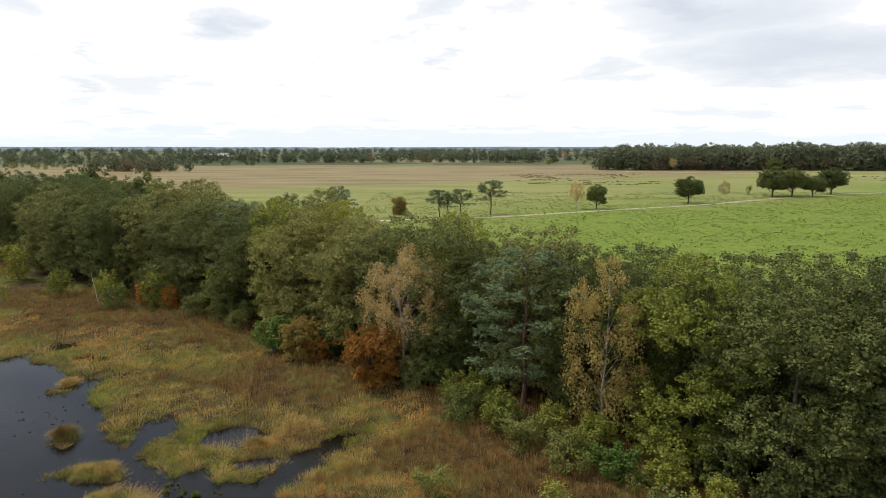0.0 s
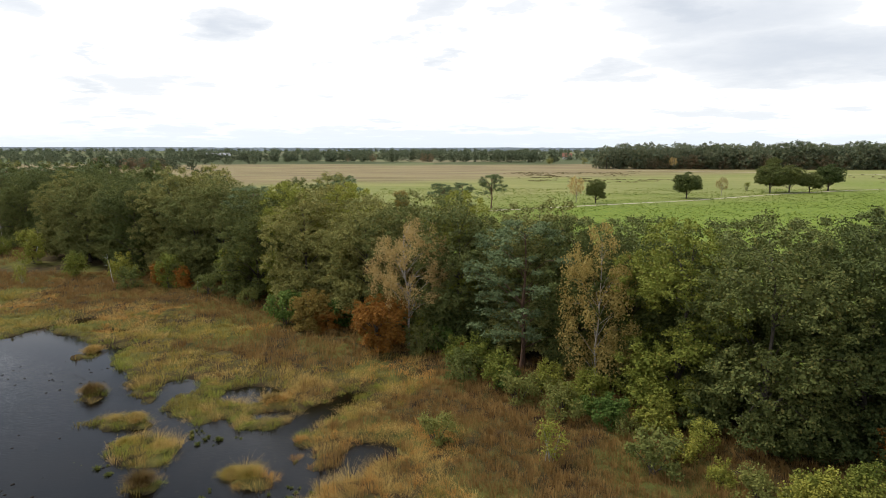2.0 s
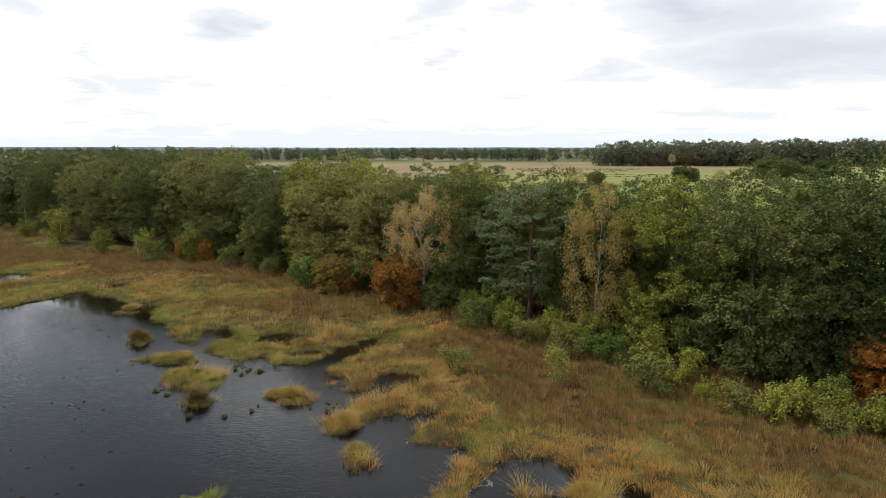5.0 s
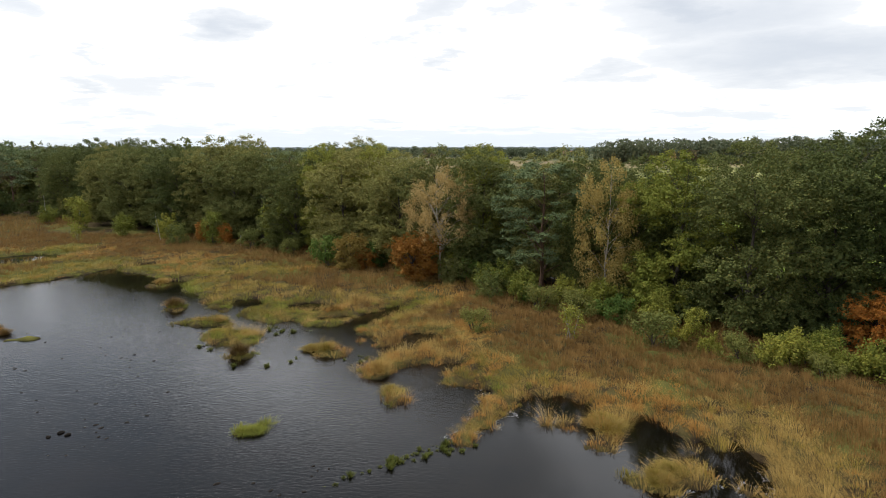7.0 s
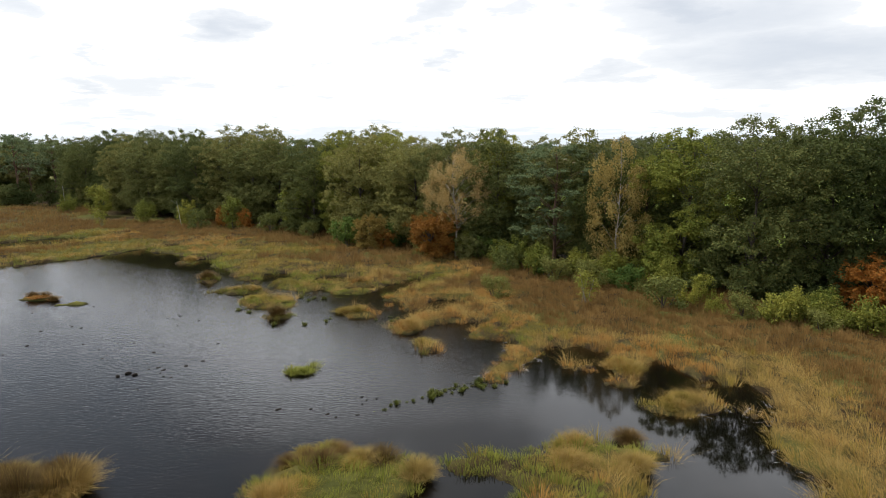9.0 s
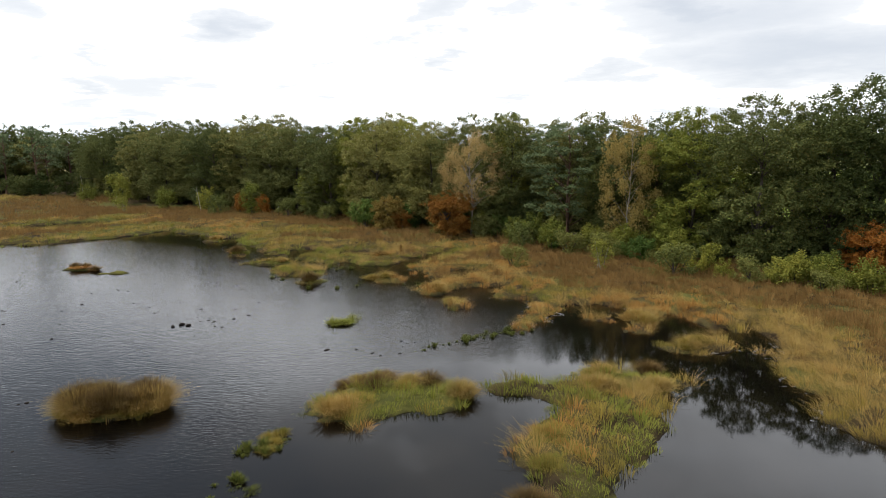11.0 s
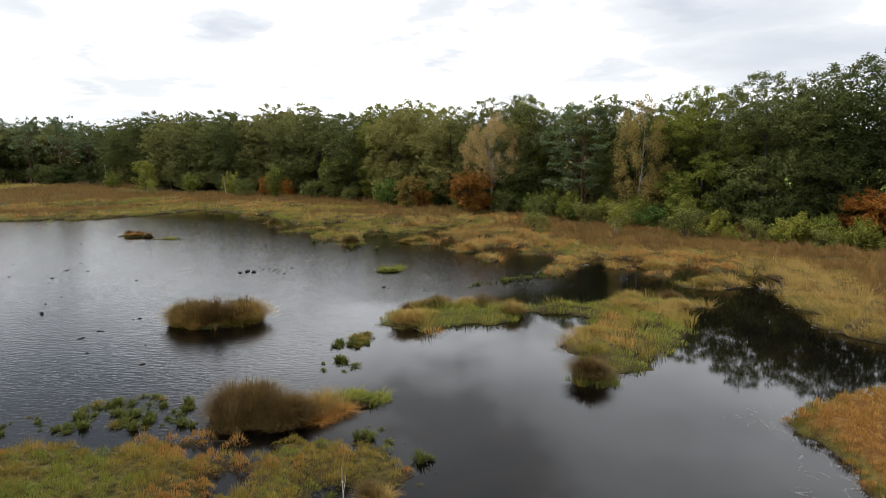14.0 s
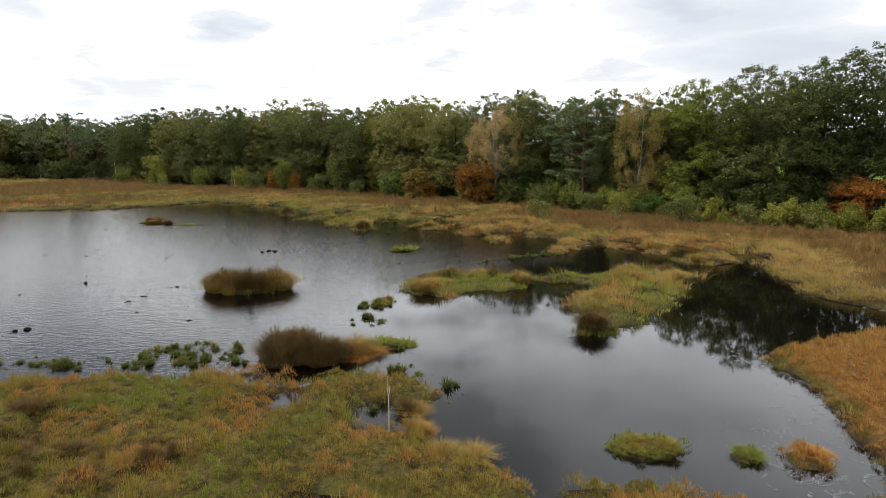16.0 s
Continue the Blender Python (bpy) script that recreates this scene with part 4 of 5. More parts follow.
# ---- shrubs along the wood's edge ----
SHRUB_LABEL = {"shrub_light": "light green willow shrub at the bog's edge", "shrub_light_b": "upright yellow-green shrub at the bog's edge", "shrub_willow": "low grey-green willow bush in brown heather",
               "shrub_green": "fresh green shrub below the oaks", "sapling": "thin young birch with pale stem in the heather", "shrub_rust": "low rust-orange oak seedling bush", "shrub_gold": "yellow-brown shrub below the oaks"}
fringe = random.Random(63)
SHRUBS = [("shrub_light", 2.6, 38.2, 1.0), ("shrub_light_b", 3.6, 35.4, 0.95), ("shrub_willow", 4.6, 33.2, 1.1), ("shrub_light_b", 9.0, 32.4, 0.95), ("shrub_green", 9.4, 29.6, 0.85), ("shrub_light", 11.6, 28.6, 1.0),
          ("shrub_willow", 10.2, 24.6, 1.25), ("sapling", 5.2, 25.4, 1.0), ("shrub_willow", 14.0, 21.8, 1.1), ("shrub_light", 16.0, 21.4, 0.9), ("shrub_light", 18.2, 20.6, 0.95), ("shrub_light", 20.2, 19.6, 1.05),
          ("shrub_light_b", 19.0, 22.0, 0.9), ("shrub_gold", 13.4, 26.6, 0.7), ("shrub_green", -0.6, 42.6, 0.9), ("shrub_light", -1.6, 43.8, 0.9), ("shrub_green", -9.8, 48.6, 1.1), ("shrub_green", -14.4, 49.6, 1.2),
          ("shrub_light", -17.5, 58.6, 0.9), ("shrub_gold", -22.5, 61.2, 1.4), ("shrub_willow", -26.0, 61.0, 1.1), ("shrub_gold", -31.5, 64.0, 1.0), ("shrub_light", -39.0, 68.5, 1.2), ("shrub_light_b", -46.0, 70.0, 1.0),
          ("shrub_rust", -33.5, 65.4, 1.2), ("shrub_rust", -30.2, 64.2, 1.2), ("shrub_willow", -36.0, 64.0, 1.2), ("shrub_gold", -57.0, 78.5, 1.2), ("shrub_light", -66.0, 84.5, 1.0), ("sapling", -50.0, 66.0, 0.9),
          ("shrub_willow", -6.0, 44.5, 1.0), ("shrub_light", 0.8, 39.6, 0.8), ("shrub_willow", 6.8, 30.6, 1.1), ("shrub_willow", 1.2, 36.6, 1.0), ("shrub_light_b", 6.6, 34.2, 0.8), ("shrub_rust", 1.4, 41.6, 0.6),
          ("shrub_willow", -20.0, 56.5, 0.8), ("shrub_willow", -0.6, 28.0, 0.8), ("shrub_light", 13.2, 23.6, 0.7), ("shrub_light", 22.6, 18.2, 1.0), ("shrub_willow", 24.5, 16.0, 1.1), ("shrub_willow", 17.2, 19.4, 0.9)]
SHRUBS += [(fringe.choice(("shrub_light", "shrub_light", "shrub_light_b", "shrub_willow")), x + fringe.uniform(-0.4, 0.4), 21.6 - 0.52 * (x - 15) + fringe.uniform(-0.7, 0.9), fringe.uniform(0.6, 1.0)) for x in (14.4, 15.3, 16.7, 17.6, 18.8, 19.6, 20.8, 21.6, 23.4, 24.6, 25.8)]
SHRUBS += [(fringe.choice(("shrub_light", "shrub_willow", "shrub_green")), x + fringe.uniform(-0.4, 0.4), 37.6 - 1.05 * (x - 2) + fringe.uniform(-0.8, 0.8), fringe.uniform(0.55, 0.9)) for x in (1.8, 3.2, 4.4, 5.6, 7.2, 8.2, 10.4, 12.2)]
for k, x, y, sc in SHRUBS:
    plant(k, x, y, sc * (1.25 if x < 3 else 1.08 if x < 13 else 0.9), SHRUB_LABEL[k], "shrub", "shrubs along the wood")
for k, x, y, sc, lab in (("shrub_olive", -2.0, 42.2, 0.62, "olive-green oak scrub at the wood's edge"), ("rust_tree", -5.2, 42.8, 0.95, "rust-orange young red oak before the wood"), ("rust_tree", 22.6, 23.2, 0.78, "rust-red young oak beside dark oaks"),
                         ("autumn_tree", -11.8, 47.8, 0.82, "small brown and orange autumn tree before the wood"), ("rust_tree", -10.4, 47.6, 0.5, "small rust-orange oak before the wood")):
    plant(k, x, y, sc, lab, "tree", "young trees before the wood")

# ---- pasture trees ----
for k, x, y, sc, st, lab in (("pine_lone", 12.6, 157.9, 1.0, 1.0, "lone Scots pine on the pasture"), ("pine_lone", -0.9, 151.5, 0.82, 0.95, "leaning Scots pine on the pasture"), ("pine_lone", 4.6, 151.8, 0.84, 0.95, "Scots pine in a pair on the pasture"),
                             ("pine_lone", 1.2, 153.5, 0.74, 0.9, "Scots pine in a pair on the pasture"), ("autumn_tree", -11.5, 158.0, 1.0, 1.1, "small brown tree on the pasture"), ("birch_tan", 38.9, 174, 0.76, 1.0, "pale tan birch with white trunk on the pasture"),
                             ("oak_lone", 44.6, 173.5, 0.62, 1.25, "small dark green tree on the pasture"), ("oak_lone", 78.6, 191.7, 0.92, 1.0, "lone round oak beside the sandy path"), ("birch_tan", 94.6, 201.9, 0.62, 1.0, "small tan birch by the path"),
                             ("oak_lone", 119.8, 218.1, 1.16, 1.0, "dark green oak in a row of three"), ("oak_lone", 128.0, 220, 1.1, 1.0, "dark green oak in a row of three"), ("oak_lone", 134.5, 218.1, 0.86, 0.95, "smaller dark oak in a row of three"),
                             ("oak_lone", 147.9, 228.6, 1.1, 1.0, "lone dark green oak on the pasture"), ("sapling", 116.6, 228.6, 1.6, 1.0, "thin pale sapling on the pasture"), ("pine_far", -20.5, 118.0, 0.85, 1.0, "dark pine behind the wood"), ("birch_tan", 176.0, 462.0, 0.95, 1.0, "bare pale birch before the far forest"), ("oak_lone", 236.0, 430.0, 1.1, 1.0, "round dark oak near the far track")):
    plant(k, x, y, sc, lab, "tree", "trees on the pasture", st, z=0.36)


# ---- far woods, heath and farms ----
def far_wood(name, label, rows, leaf, seed, fine=1.0):
    """rows: (x0, y0, x1, y1, count, height, jitter). Round crowns of leaf sprays over bare trunks."""
    rng = np.random.default_rng(seed)
    vs, trunks = [], []
    n_c, n_l = int(56 * fine), int(9 * fine)
    for x0, y0, x1, y1, n, h, jit in rows:
        for i in range(n):
            t = (i + rng.random()) / n
            x, y = x0 + (x1 - x0) * t + rng.normal() * jit * 0.4, y0 + (y1 - y0) * t + rng.normal() * jit
            hh = h * rng.uniform(0.84, 1.0)
            w = hh * rng.uniform(0.34, 0.52)
            c = crown_points(rng, n_c, (x, y, 0.3 + hh * 0.48), (w, w, hh * 0.48), 0.82, -0.95)
            vs.append(leaves(rng, c, rng.uniform(0.05, 0.09, len(c)) * hh, n_l, hh * 0.058 / fine ** 0.5, 0.75, 0.6, 0.9))
            mass = crown_points(rng, 16, (x, y, 0.3 + hh * 0.42), (w * 0.66, w * 0.66, hh * 0.34), 0.2, -1.0)
            vs.append(leaves(rng, mass, np.full(len(mass), hh * 0.10), 5, hh * 0.13, 0.8, 0.4, 1.0))
            trunks.append(tube(np.array(((x, y, 0.0), (x + rng.normal() * 0.3, y, hh * 0.3), (x, y, hh * 0.7))), (hh * 0.018, hh * 0.013, hh * 0.005), 4))
    ob = tagged(new(name), label, "woodland", kind="stuff")
    part("trunks", tubes_mesh("trunks", trunks, oak_bark), ob)
    part("crowns", quads_mesh("crowns", np.concatenate(vs), leaf), ob)
    return ob


far_wood("far_forest", "dark mixed forest edge beyond the pasture", [(205, 477, 232, 476, 3, 23, 2), (268, 474, 330, 472, 5, 24, 2), (122, 484, 240, 478, 20, 20, 3), (240, 478, 420, 470, 28, 22, 3), (420, 470, 660, 450, 30, 21, 4), (130, 496, 640, 486, 70, 21, 4), (150, 525, 680, 515, 50, 24, 7)], far_hazy_leaf, 61, 1.4)
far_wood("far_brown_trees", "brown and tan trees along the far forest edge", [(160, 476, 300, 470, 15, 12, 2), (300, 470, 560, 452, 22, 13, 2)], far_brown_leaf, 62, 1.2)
far_wood("hedgerow", "row of dark green trees along far fields", [(-480, 640, -330, 600, 12, 11, 8), (-520, 560, -300, 545, 40, 4, 5), (-560, 690, -250, 660, 60, 6, 4), (-700, 860, -260, 830, 70, 7, 6), (-330, 610, -180, 600, 12, 7, 6), (-262, 458, -190, 446, 11, 11, 5), (-252, 470, -205, 462, 6, 13, 4), (-330, 735, -90, 705, 34, 14, 5), (-90, 735, 60, 720, 17, 16, 7), (60, 715, 130, 690, 11, 16, 6), (-620, 760, -330, 790, 16, 13, 10)], far_hazy_leaf, 63, 1.2)
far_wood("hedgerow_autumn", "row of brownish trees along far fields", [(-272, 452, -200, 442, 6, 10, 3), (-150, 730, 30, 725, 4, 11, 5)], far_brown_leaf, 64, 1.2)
far_wood("horizon_wood", "low dark woods along the horizon", [(-230, 860, 800, 840, 130, 15, 14), (-700, 930, -300, 960, 40, 13, 20), (-250, 1080, 1000, 1050, 140, 16, 30), (-1300, 1250, -200, 1200, 70, 14, 30), (-1750, 1620, 1800, 1580, 330, 18, 40), (-2800, 2500, 2800, 2500, 330, 21, 100)], far_hazy_leaf, 65, 0.6)
far_wood("pasture_scrub", "scattered single trees on the far pasture", [(85, 640, 240, 600, 5, 9, 20), (-460, 560, -300, 500, 9, 6, 10), (380, 380, 470, 330, 3, 7, 10)], oak_leaf, 66, 1.0)


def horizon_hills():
    """Plain low wooded rises at the end of sight, distant haze put into their colour."""
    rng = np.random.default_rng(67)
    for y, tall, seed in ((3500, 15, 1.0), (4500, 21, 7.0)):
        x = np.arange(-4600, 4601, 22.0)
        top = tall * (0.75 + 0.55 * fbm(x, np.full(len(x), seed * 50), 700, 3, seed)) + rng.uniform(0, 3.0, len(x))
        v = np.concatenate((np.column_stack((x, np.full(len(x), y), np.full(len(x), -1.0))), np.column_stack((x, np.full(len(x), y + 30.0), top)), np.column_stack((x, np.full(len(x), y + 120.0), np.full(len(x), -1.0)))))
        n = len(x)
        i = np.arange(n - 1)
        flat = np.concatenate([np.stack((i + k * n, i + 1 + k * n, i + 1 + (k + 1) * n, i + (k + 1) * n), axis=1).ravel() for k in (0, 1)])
        tagged(new("backdrop", mesh_np("backdrop", v, np.full(2 * (n - 1), 4), flat, distance)), "wooded rise on the horizon, haze put into its blue-grey colour", "distance", kind="structure")


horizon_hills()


def heath_patches():
    rng = np.random.default_rng(71)
    pts, rad = [], []
    for _ in range(46):
        x, y = rng.uniform(38, 135), rng.uniform(280, 420)
        n = rng.integers(4, 12)
        pts.append(np.column_stack((x + rng.normal(size=n) * 4.0, y + rng.normal(size=n) * 1.6, np.full(n, 0.45))))
        rad.append(np.full(n, 0.9))
    for _ in range(60):
        x, y = rng.uniform(190, 300), rng.uniform(275, 370)
        n = rng.integers(3, 9)
        pts.append(np.column_stack((x + rng.normal(size=n) * 5.0, y + rng.normal(size=n) * 1.6, np.full(n, 0.5))))
        rad.append(np.full(n, 0.9))
    v = leaves(rng, np.concatenate(pts), np.concatenate(rad), 30, 0.4, 0.42, 0.7, 0.8)
    tagged(new("heath_patches", quads_mesh("heath_patches", v, heather_dark)), "low dark heather patches on the pasture", "heather", kind="stuff")


heath_patches()


def pasture_tufts():
    """Low clumps of rank grass all over the grazed field behind the wood."""
    rng = np.random.default_rng(72)
    x, y = rng.uniform(-25, 190, 30000), 40 + 200 * rng.random(30000) ** 1.3
    ok = (meadow_mask(x, y) > 0.9) & (wood_sd(x, y) < -1.0) & (fbm(x, y, 9.0, 2, 4.0) > 0.34) & (np.abs(x) < 20 + y * 0.85)
    x, y = x[ok], y[ok]
    c = np.column_stack((x, y, np.full(len(x), 0.40)))
    v = leaves(rng, c, rng.uniform(0.2, 0.5, len(c)), 6, 0.30, 0.22, 0.5, 0.5)
    tagged(new("pasture_tufts", quads_mesh("pasture_tufts", v, pasture_blade)), "low clumps of rank grass on the green pasture", "grass", kind="stuff")


pasture_tufts()


def ribbon(name, label, line, width, z, material, wobble=0.0):
    rng = np.random.default_rng(3)
    p = np.array(line, dtype=float)
    seg = np.linspace(0, len(p) - 1, (len(p) - 1) * 12 + 1)
    c = np.column_stack((np.interp(seg, range(len(p)), p[:, 0]), np.interp(seg, range(len(p)), p[:, 1])))
    d = unit(np.gradient(c, axis=0))
    side = np.column_stack((-d[:, 1], d[:, 0]))
    wl = width / 2 * (1 + wobble * rng.normal(size=len(c)))[:, None]
    v = np.stack((np.column_stack((c - side * wl, np.full(len(c), z))), np.column_stack((c, np.full(len(c), z + 0.03))), np.column_stack((c + side * wl, np.full(len(c), z)))), axis=1).reshape(-1, 3)
    f = []
    for i in range(len(c) - 1):
        for j in (0, 1):
            a = i * 3 + j
            f += [a, a + 3, a + 4, a + 1]
    return tagged(new(name, mesh_np(name, v, np.full(len(f) // 4, 4), f, material, True)), label, "path", kind="structure")


ribbon("path", "pale sandy footpath across the pasture", [(-30, 140), (-8, 147), (12, 152), (45, 168.5), (79, 185), (120, 211.5), (148, 226), (178, 239), (260, 278)], 2.0, 0.405, sand, 0.12)
ribbon("ditch", "dark overgrown ditch across the heath", [(-140, 354), (-110, 351), (-80, 352), (-50, 349)], 1.6, 0.41, ditch_mat, 0.3)
ribbon("ditch_far", "dark overgrown ditch across the heath", [(-60, 392), (-20, 389), (40, 386)], 1.4, 0.41, ditch_mat, 0.3)
ribbon("path_far", "pale sandy track along the far forest", [(130, 455), (190, 420), (260, 385), (380, 350), (520, 320)], 3.0, 0.405, sand, 0.12)


def farm(name, label, x, y, turn, length, depth, eaves, ridge, wall_mat, roof_mat):
    ob = tagged(new(name), label, "building")
    ob.matrix_basis = pose(x, y, 0.35, 0, 0, turn)
    a, b = length / 2, depth / 2

    def shape(pname, verts, faces, mat):
        me = bpy.data.meshes.new(pname)
        me.from_pydata(verts, [], faces)
        me.materials.append(mat)
        return part(pname, me, ob)

    shape("wall", [(-a, -b, 0), (a, -b, 0), (a, b, 0), (-a, b, 0), (-a, -b, eaves), (a, -b, eaves), (a, b, eaves), (-a, b, eaves), (-a, 0, ridge), (a, 0, ridge)],
          [(0, 1, 5, 4), (1, 2, 6, 9, 5), (2, 3, 7, 6), (3, 0, 4, 8, 7)], wall_mat)
    o, th = 0.5, 0.25
    for sgn, pname in ((-1, "roof"), (1, "roof")):
        y0, z0 = sgn * (b + o), eaves - o * (ridge - eaves) / b + 0.05
        vs = [(-a - o, y0, z0), (a + o, y0, z0), (a + o, 0, ridge + 0.05), (-a - o, 0, ridge + 0.05)]
        vs += [(p[0], p[1], p[2] + th) for p in vs]
        shape(pname, vs, [(0, 1, 2, 3), (4, 5, 6, 7), (0, 1, 5, 4), (1, 2, 6, 5), (2, 3, 7, 6), (3, 0, 4, 7)], roof_mat)
    for k in range(max(2, int(length // 8))):
        cx = -a + (k + 0.5) * length / max(2, int(length // 8))
        vs = [(cx - 0.7, -b - 0.06, 1.0), (cx + 0.7, -b - 0.06, 1.0), (cx + 0.7, -b - 0.06, 2.2), (cx - 0.7, -b - 0.06, 2.2)]
        vs += [(p[0], -b + 0.05, p[2]) for p in vs]
        shape("window", vs, [(0, 1, 2, 3), (0, 4, 5, 1), (1, 5, 6, 2), (2, 6, 7, 3), (3, 7, 4, 0)], glass_dark)
    return ob


farm("barn", "long pale grey barn among far trees", -440, 1180, 4, 44, 16, 3.0, 7.0, roof_grey, roof_grey)
farm("farmhouse", "small white farmhouse with a tiled roof far off", 190, 930, -12, 14, 9, 4.0, 9.0, white_wall, roof_red)


# ---- bog plants ----
def tufts(rng, x0, x1, y0, y1, gap):
    """Tuft centres on a jittered grid."""
    gx, gy = np.meshgrid(np.arange(x0, x1, gap), np.arange(y0, y1, gap), indexing="ij")
    return gx.ravel() + rng.uniform(-0.6, 0.6, gx.size) * gap, gy.ravel() + rng.uniform(-0.6, 0.6, gx.size) * gap


# islets with one kind of growth: centre, radius, kind
SINGLE = ((-12.9, -4.5, 1.6, "rushes"), (-11.2, 14.4, 1.5, "lit"), (-30.2, 26.9, 1.3, "lit"), (-10.4, -4.0, 1.1, "lit"), (-2.5, -11.1, 0.5, "lit"), (-4.4, -10.7, 1.0, "lit"), (-33.2, 28.4, 1.7, "rust"), (-1.4, -11.2, 0.6, "rust"))


def grass_stuff():
    """Tufts of blades over the banks, in patches by kind; finer heather between them and the wood."""
    rng = np.random.default_rng(90)
    # region, gap between tufts, blades a tuft, coarseness of a blade
    regions = [(-24, -5, -13.4, -5.6, 0.26, 140, 0.42), (-5, 9, -13.4, -2, 0.26, 130, 0.42), (-26, 30, -16.5, -13.4, 0.5, 44, 0.8), (9, 30, -13.4, -2, 0.5, 44, 0.8), (-60, 34, -60, -16.5, 1.1, 26, 2.0), (-26, 30, -5.6, 36, 0.42, 60, 0.78), (-60, 12, 36, 72, 0.62, 40, 1.25), (-125, -60, 20, 104, 1.15, 34, 2.0)]
    sets = {"bright_grass": [], "moor_grass": [], "sedge_grass": [], "moss_grass": [], "rust_grass": [], "heather": []}
    shape = {"bright_grass": (0.27, 0.020, 0.20), "moor_grass": (0.42, 0.012, 0.66), "sedge_grass": (0.35, 0.016, 0.34), "moss_grass": (0.24, 0.022, 0.18), "rust_grass": (0.30, 0.020, 0.24), "heather": (0.44, 0.020, 0.12)}
    for x0, x1, y0, y1, gap, per, coarse in regions:
        x, y = tufts(rng, x0, x1, y0, y1, gap)
        s = shore(x, y)
        keep = (s > -0.03) & (wood_sd(x, y) < 1.0) & (meadow_mask(x, y) < 0.5)
        x, y, s = x[keep], y[keep], s[keep]
        kind, warm, pick = fbm(x, y, 2.6, 3, 9.2), fbm(x, y, 6.0, 2, 21.0), rng.random(len(x))
        deep = step(s, 1.4, 5.0)
        cushion = rng.random(len(x))
        near_bank, south_east = (y < -5.6) & (x <= -2.5), (y < -2) & (x > -2.5)
        heath = (deep * 1.0 + (kind - 0.5) * 1.7 + 0.25 * (pick - 0.5) > np.where(x > -8, 0.40, 0.52)) & (x > -80) & ~near_bank & ~south_east
        straw = ~heath & (kind + 0.5 * (pick - 0.5) > np.where(x < -36, 0.70, np.where(x < -14, 0.60, 0.54))) & ~(near_bank & (pick > 0.25)) & ~(south_east & (pick < 0.8))
        rust = ~heath & ~straw & ((south_east & (pick < 0.85)) | (warm + 0.35 * (pick - 0.5) < np.where(x < -14, 0.34, 0.42)) | (near_bank & (pick > 0.62) & (warm < 0.58)))
        bank = near_bank | south_east
        rust = np.where(bank, cushion < np.where(south_east, np.where(s < 0.35, 0.5, 0.95), 0.32) + 0.5 * (0.5 - warm), rust)
        straw = np.where(bank, ~rust & (cushion > 0.95), straw)
        knoll = fbm(x, y, 1.3, 2, 33.0) + 0.22 * (cushion - 0.5)
        rust = np.where(near_bank, knoll < 0.40 - 0.16 * (warm - 0.5), rust)
        straw = np.where(near_bank, ~rust & (cushion > 0.975), straw)
        moss = ~heath & ~straw & ~rust & (((s < 0.7) & ~near_bank) | ((kind < 0.40) & ~near_bank) | (near_bank & (knoll > 0.60)))
        green = ~heath & ~straw & ~rust & ~moss
        island = (x > -11.5) & (x < 5) & (y > -2.5) & (y < 8.8)
        lit = ~heath & ((island & (kind < 0.47) & (pick < 0.85)) | (~bank & (s < 0.9) & (warm > 0.52) & (pick < 0.45)) | (near_bank & (knoll > 0.68)))
        heath &= ~island
        straw &= ~(island & (kind < 0.60))
        rust &= ~(island & (pick > 0.3))
        green |= island & ~straw & ~rust & ~moss & ~heath
        east = (x > 5) & (y > -2) & (y < 24) & ~heath
        lit &= ~east
        straw |= east & ~rust & (pick < 0.5)
        green |= east & moss
        moss, green = moss & ~straw & ~east, green & ~straw
        for ex, ey, er, what in SINGLE:
            here = (x - ex) ** 2 + (y - ey) ** 2 < er * er
            lit, rust = np.where(here, what == "lit", lit), np.where(here, what == "rust", rust)
            straw, moss, green = straw & ~here, moss & ~here, green & ~here
        straw, moss, green, rust = straw & ~lit, moss & ~lit, green & ~lit, rust & ~lit
        for key, mask in (("bright_grass", lit), ("moor_grass", straw), ("sedge_grass", green), ("moss_grass", moss), ("rust_grass", rust), ("heather", heath)):
            if not mask.any():
                continue
            tall, wide, bend = shape[key]
            cx, cy, cs = x[mask], y[mask], s[mask]
            big = np.clip(rng.lognormal(-0.12, 0.42, len(cx)), 0.35, 1.9) * np.where(near_bank[mask], 0.50, np.where(south_east[mask], 0.56, np.where(cs < 1.6, 1.25, 1.0)))
            cz = height(cx, cy, cs, np.zeros(len(cx)))
            idx = np.repeat(np.arange(len(cx)), per)
            n = len(idx)
            a, r = rng.uniform(0, 2 * np.pi, n), np.sqrt(rng.random(n))
            spread = gap * np.where(bank[mask], 0.45 + 0.5 * big, 0.9 if key in ("heather", "moss_grass") else 0.76)[idx]
            dome = np.where(bank[mask], 0.30 * np.minimum(big, 0.7), 0.0)[idx] * (1 - r * r)
            base = np.column_stack((cx[idx] + np.cos(a) * r * spread, cy[idx] + np.sin(a) * r * spread, cz[idx] - 0.06 + dome))
            wind = 0.35 + fbm(cx, cy, 1.6, 2, 6.0)[idx] * 2.4
            blow = np.where(bank[mask][idx], 0.2, 0.55)
            dx, dy = np.cos(a) * r + np.cos(wind) * blow, np.sin(a) * r + np.sin(wind) * blow
            k = coarse ** 0.4
            sets[key].append(blades(rng, base, tall * k * big[idx] * rng.uniform(0.5, 1.15, n) * np.where(bank[mask][idx], 1.2 - 0.85 * r * r, 1.15 - 0.4 * r), wide * coarse * rng.uniform(0.7, 1.3, n), bend * np.where(bank[mask][idx], 0.7, 1.0) * k * big[idx] * np.hypot(dx, dy) * rng.uniform(0.4, 1.2, n), np.arctan2(dy, dx)))
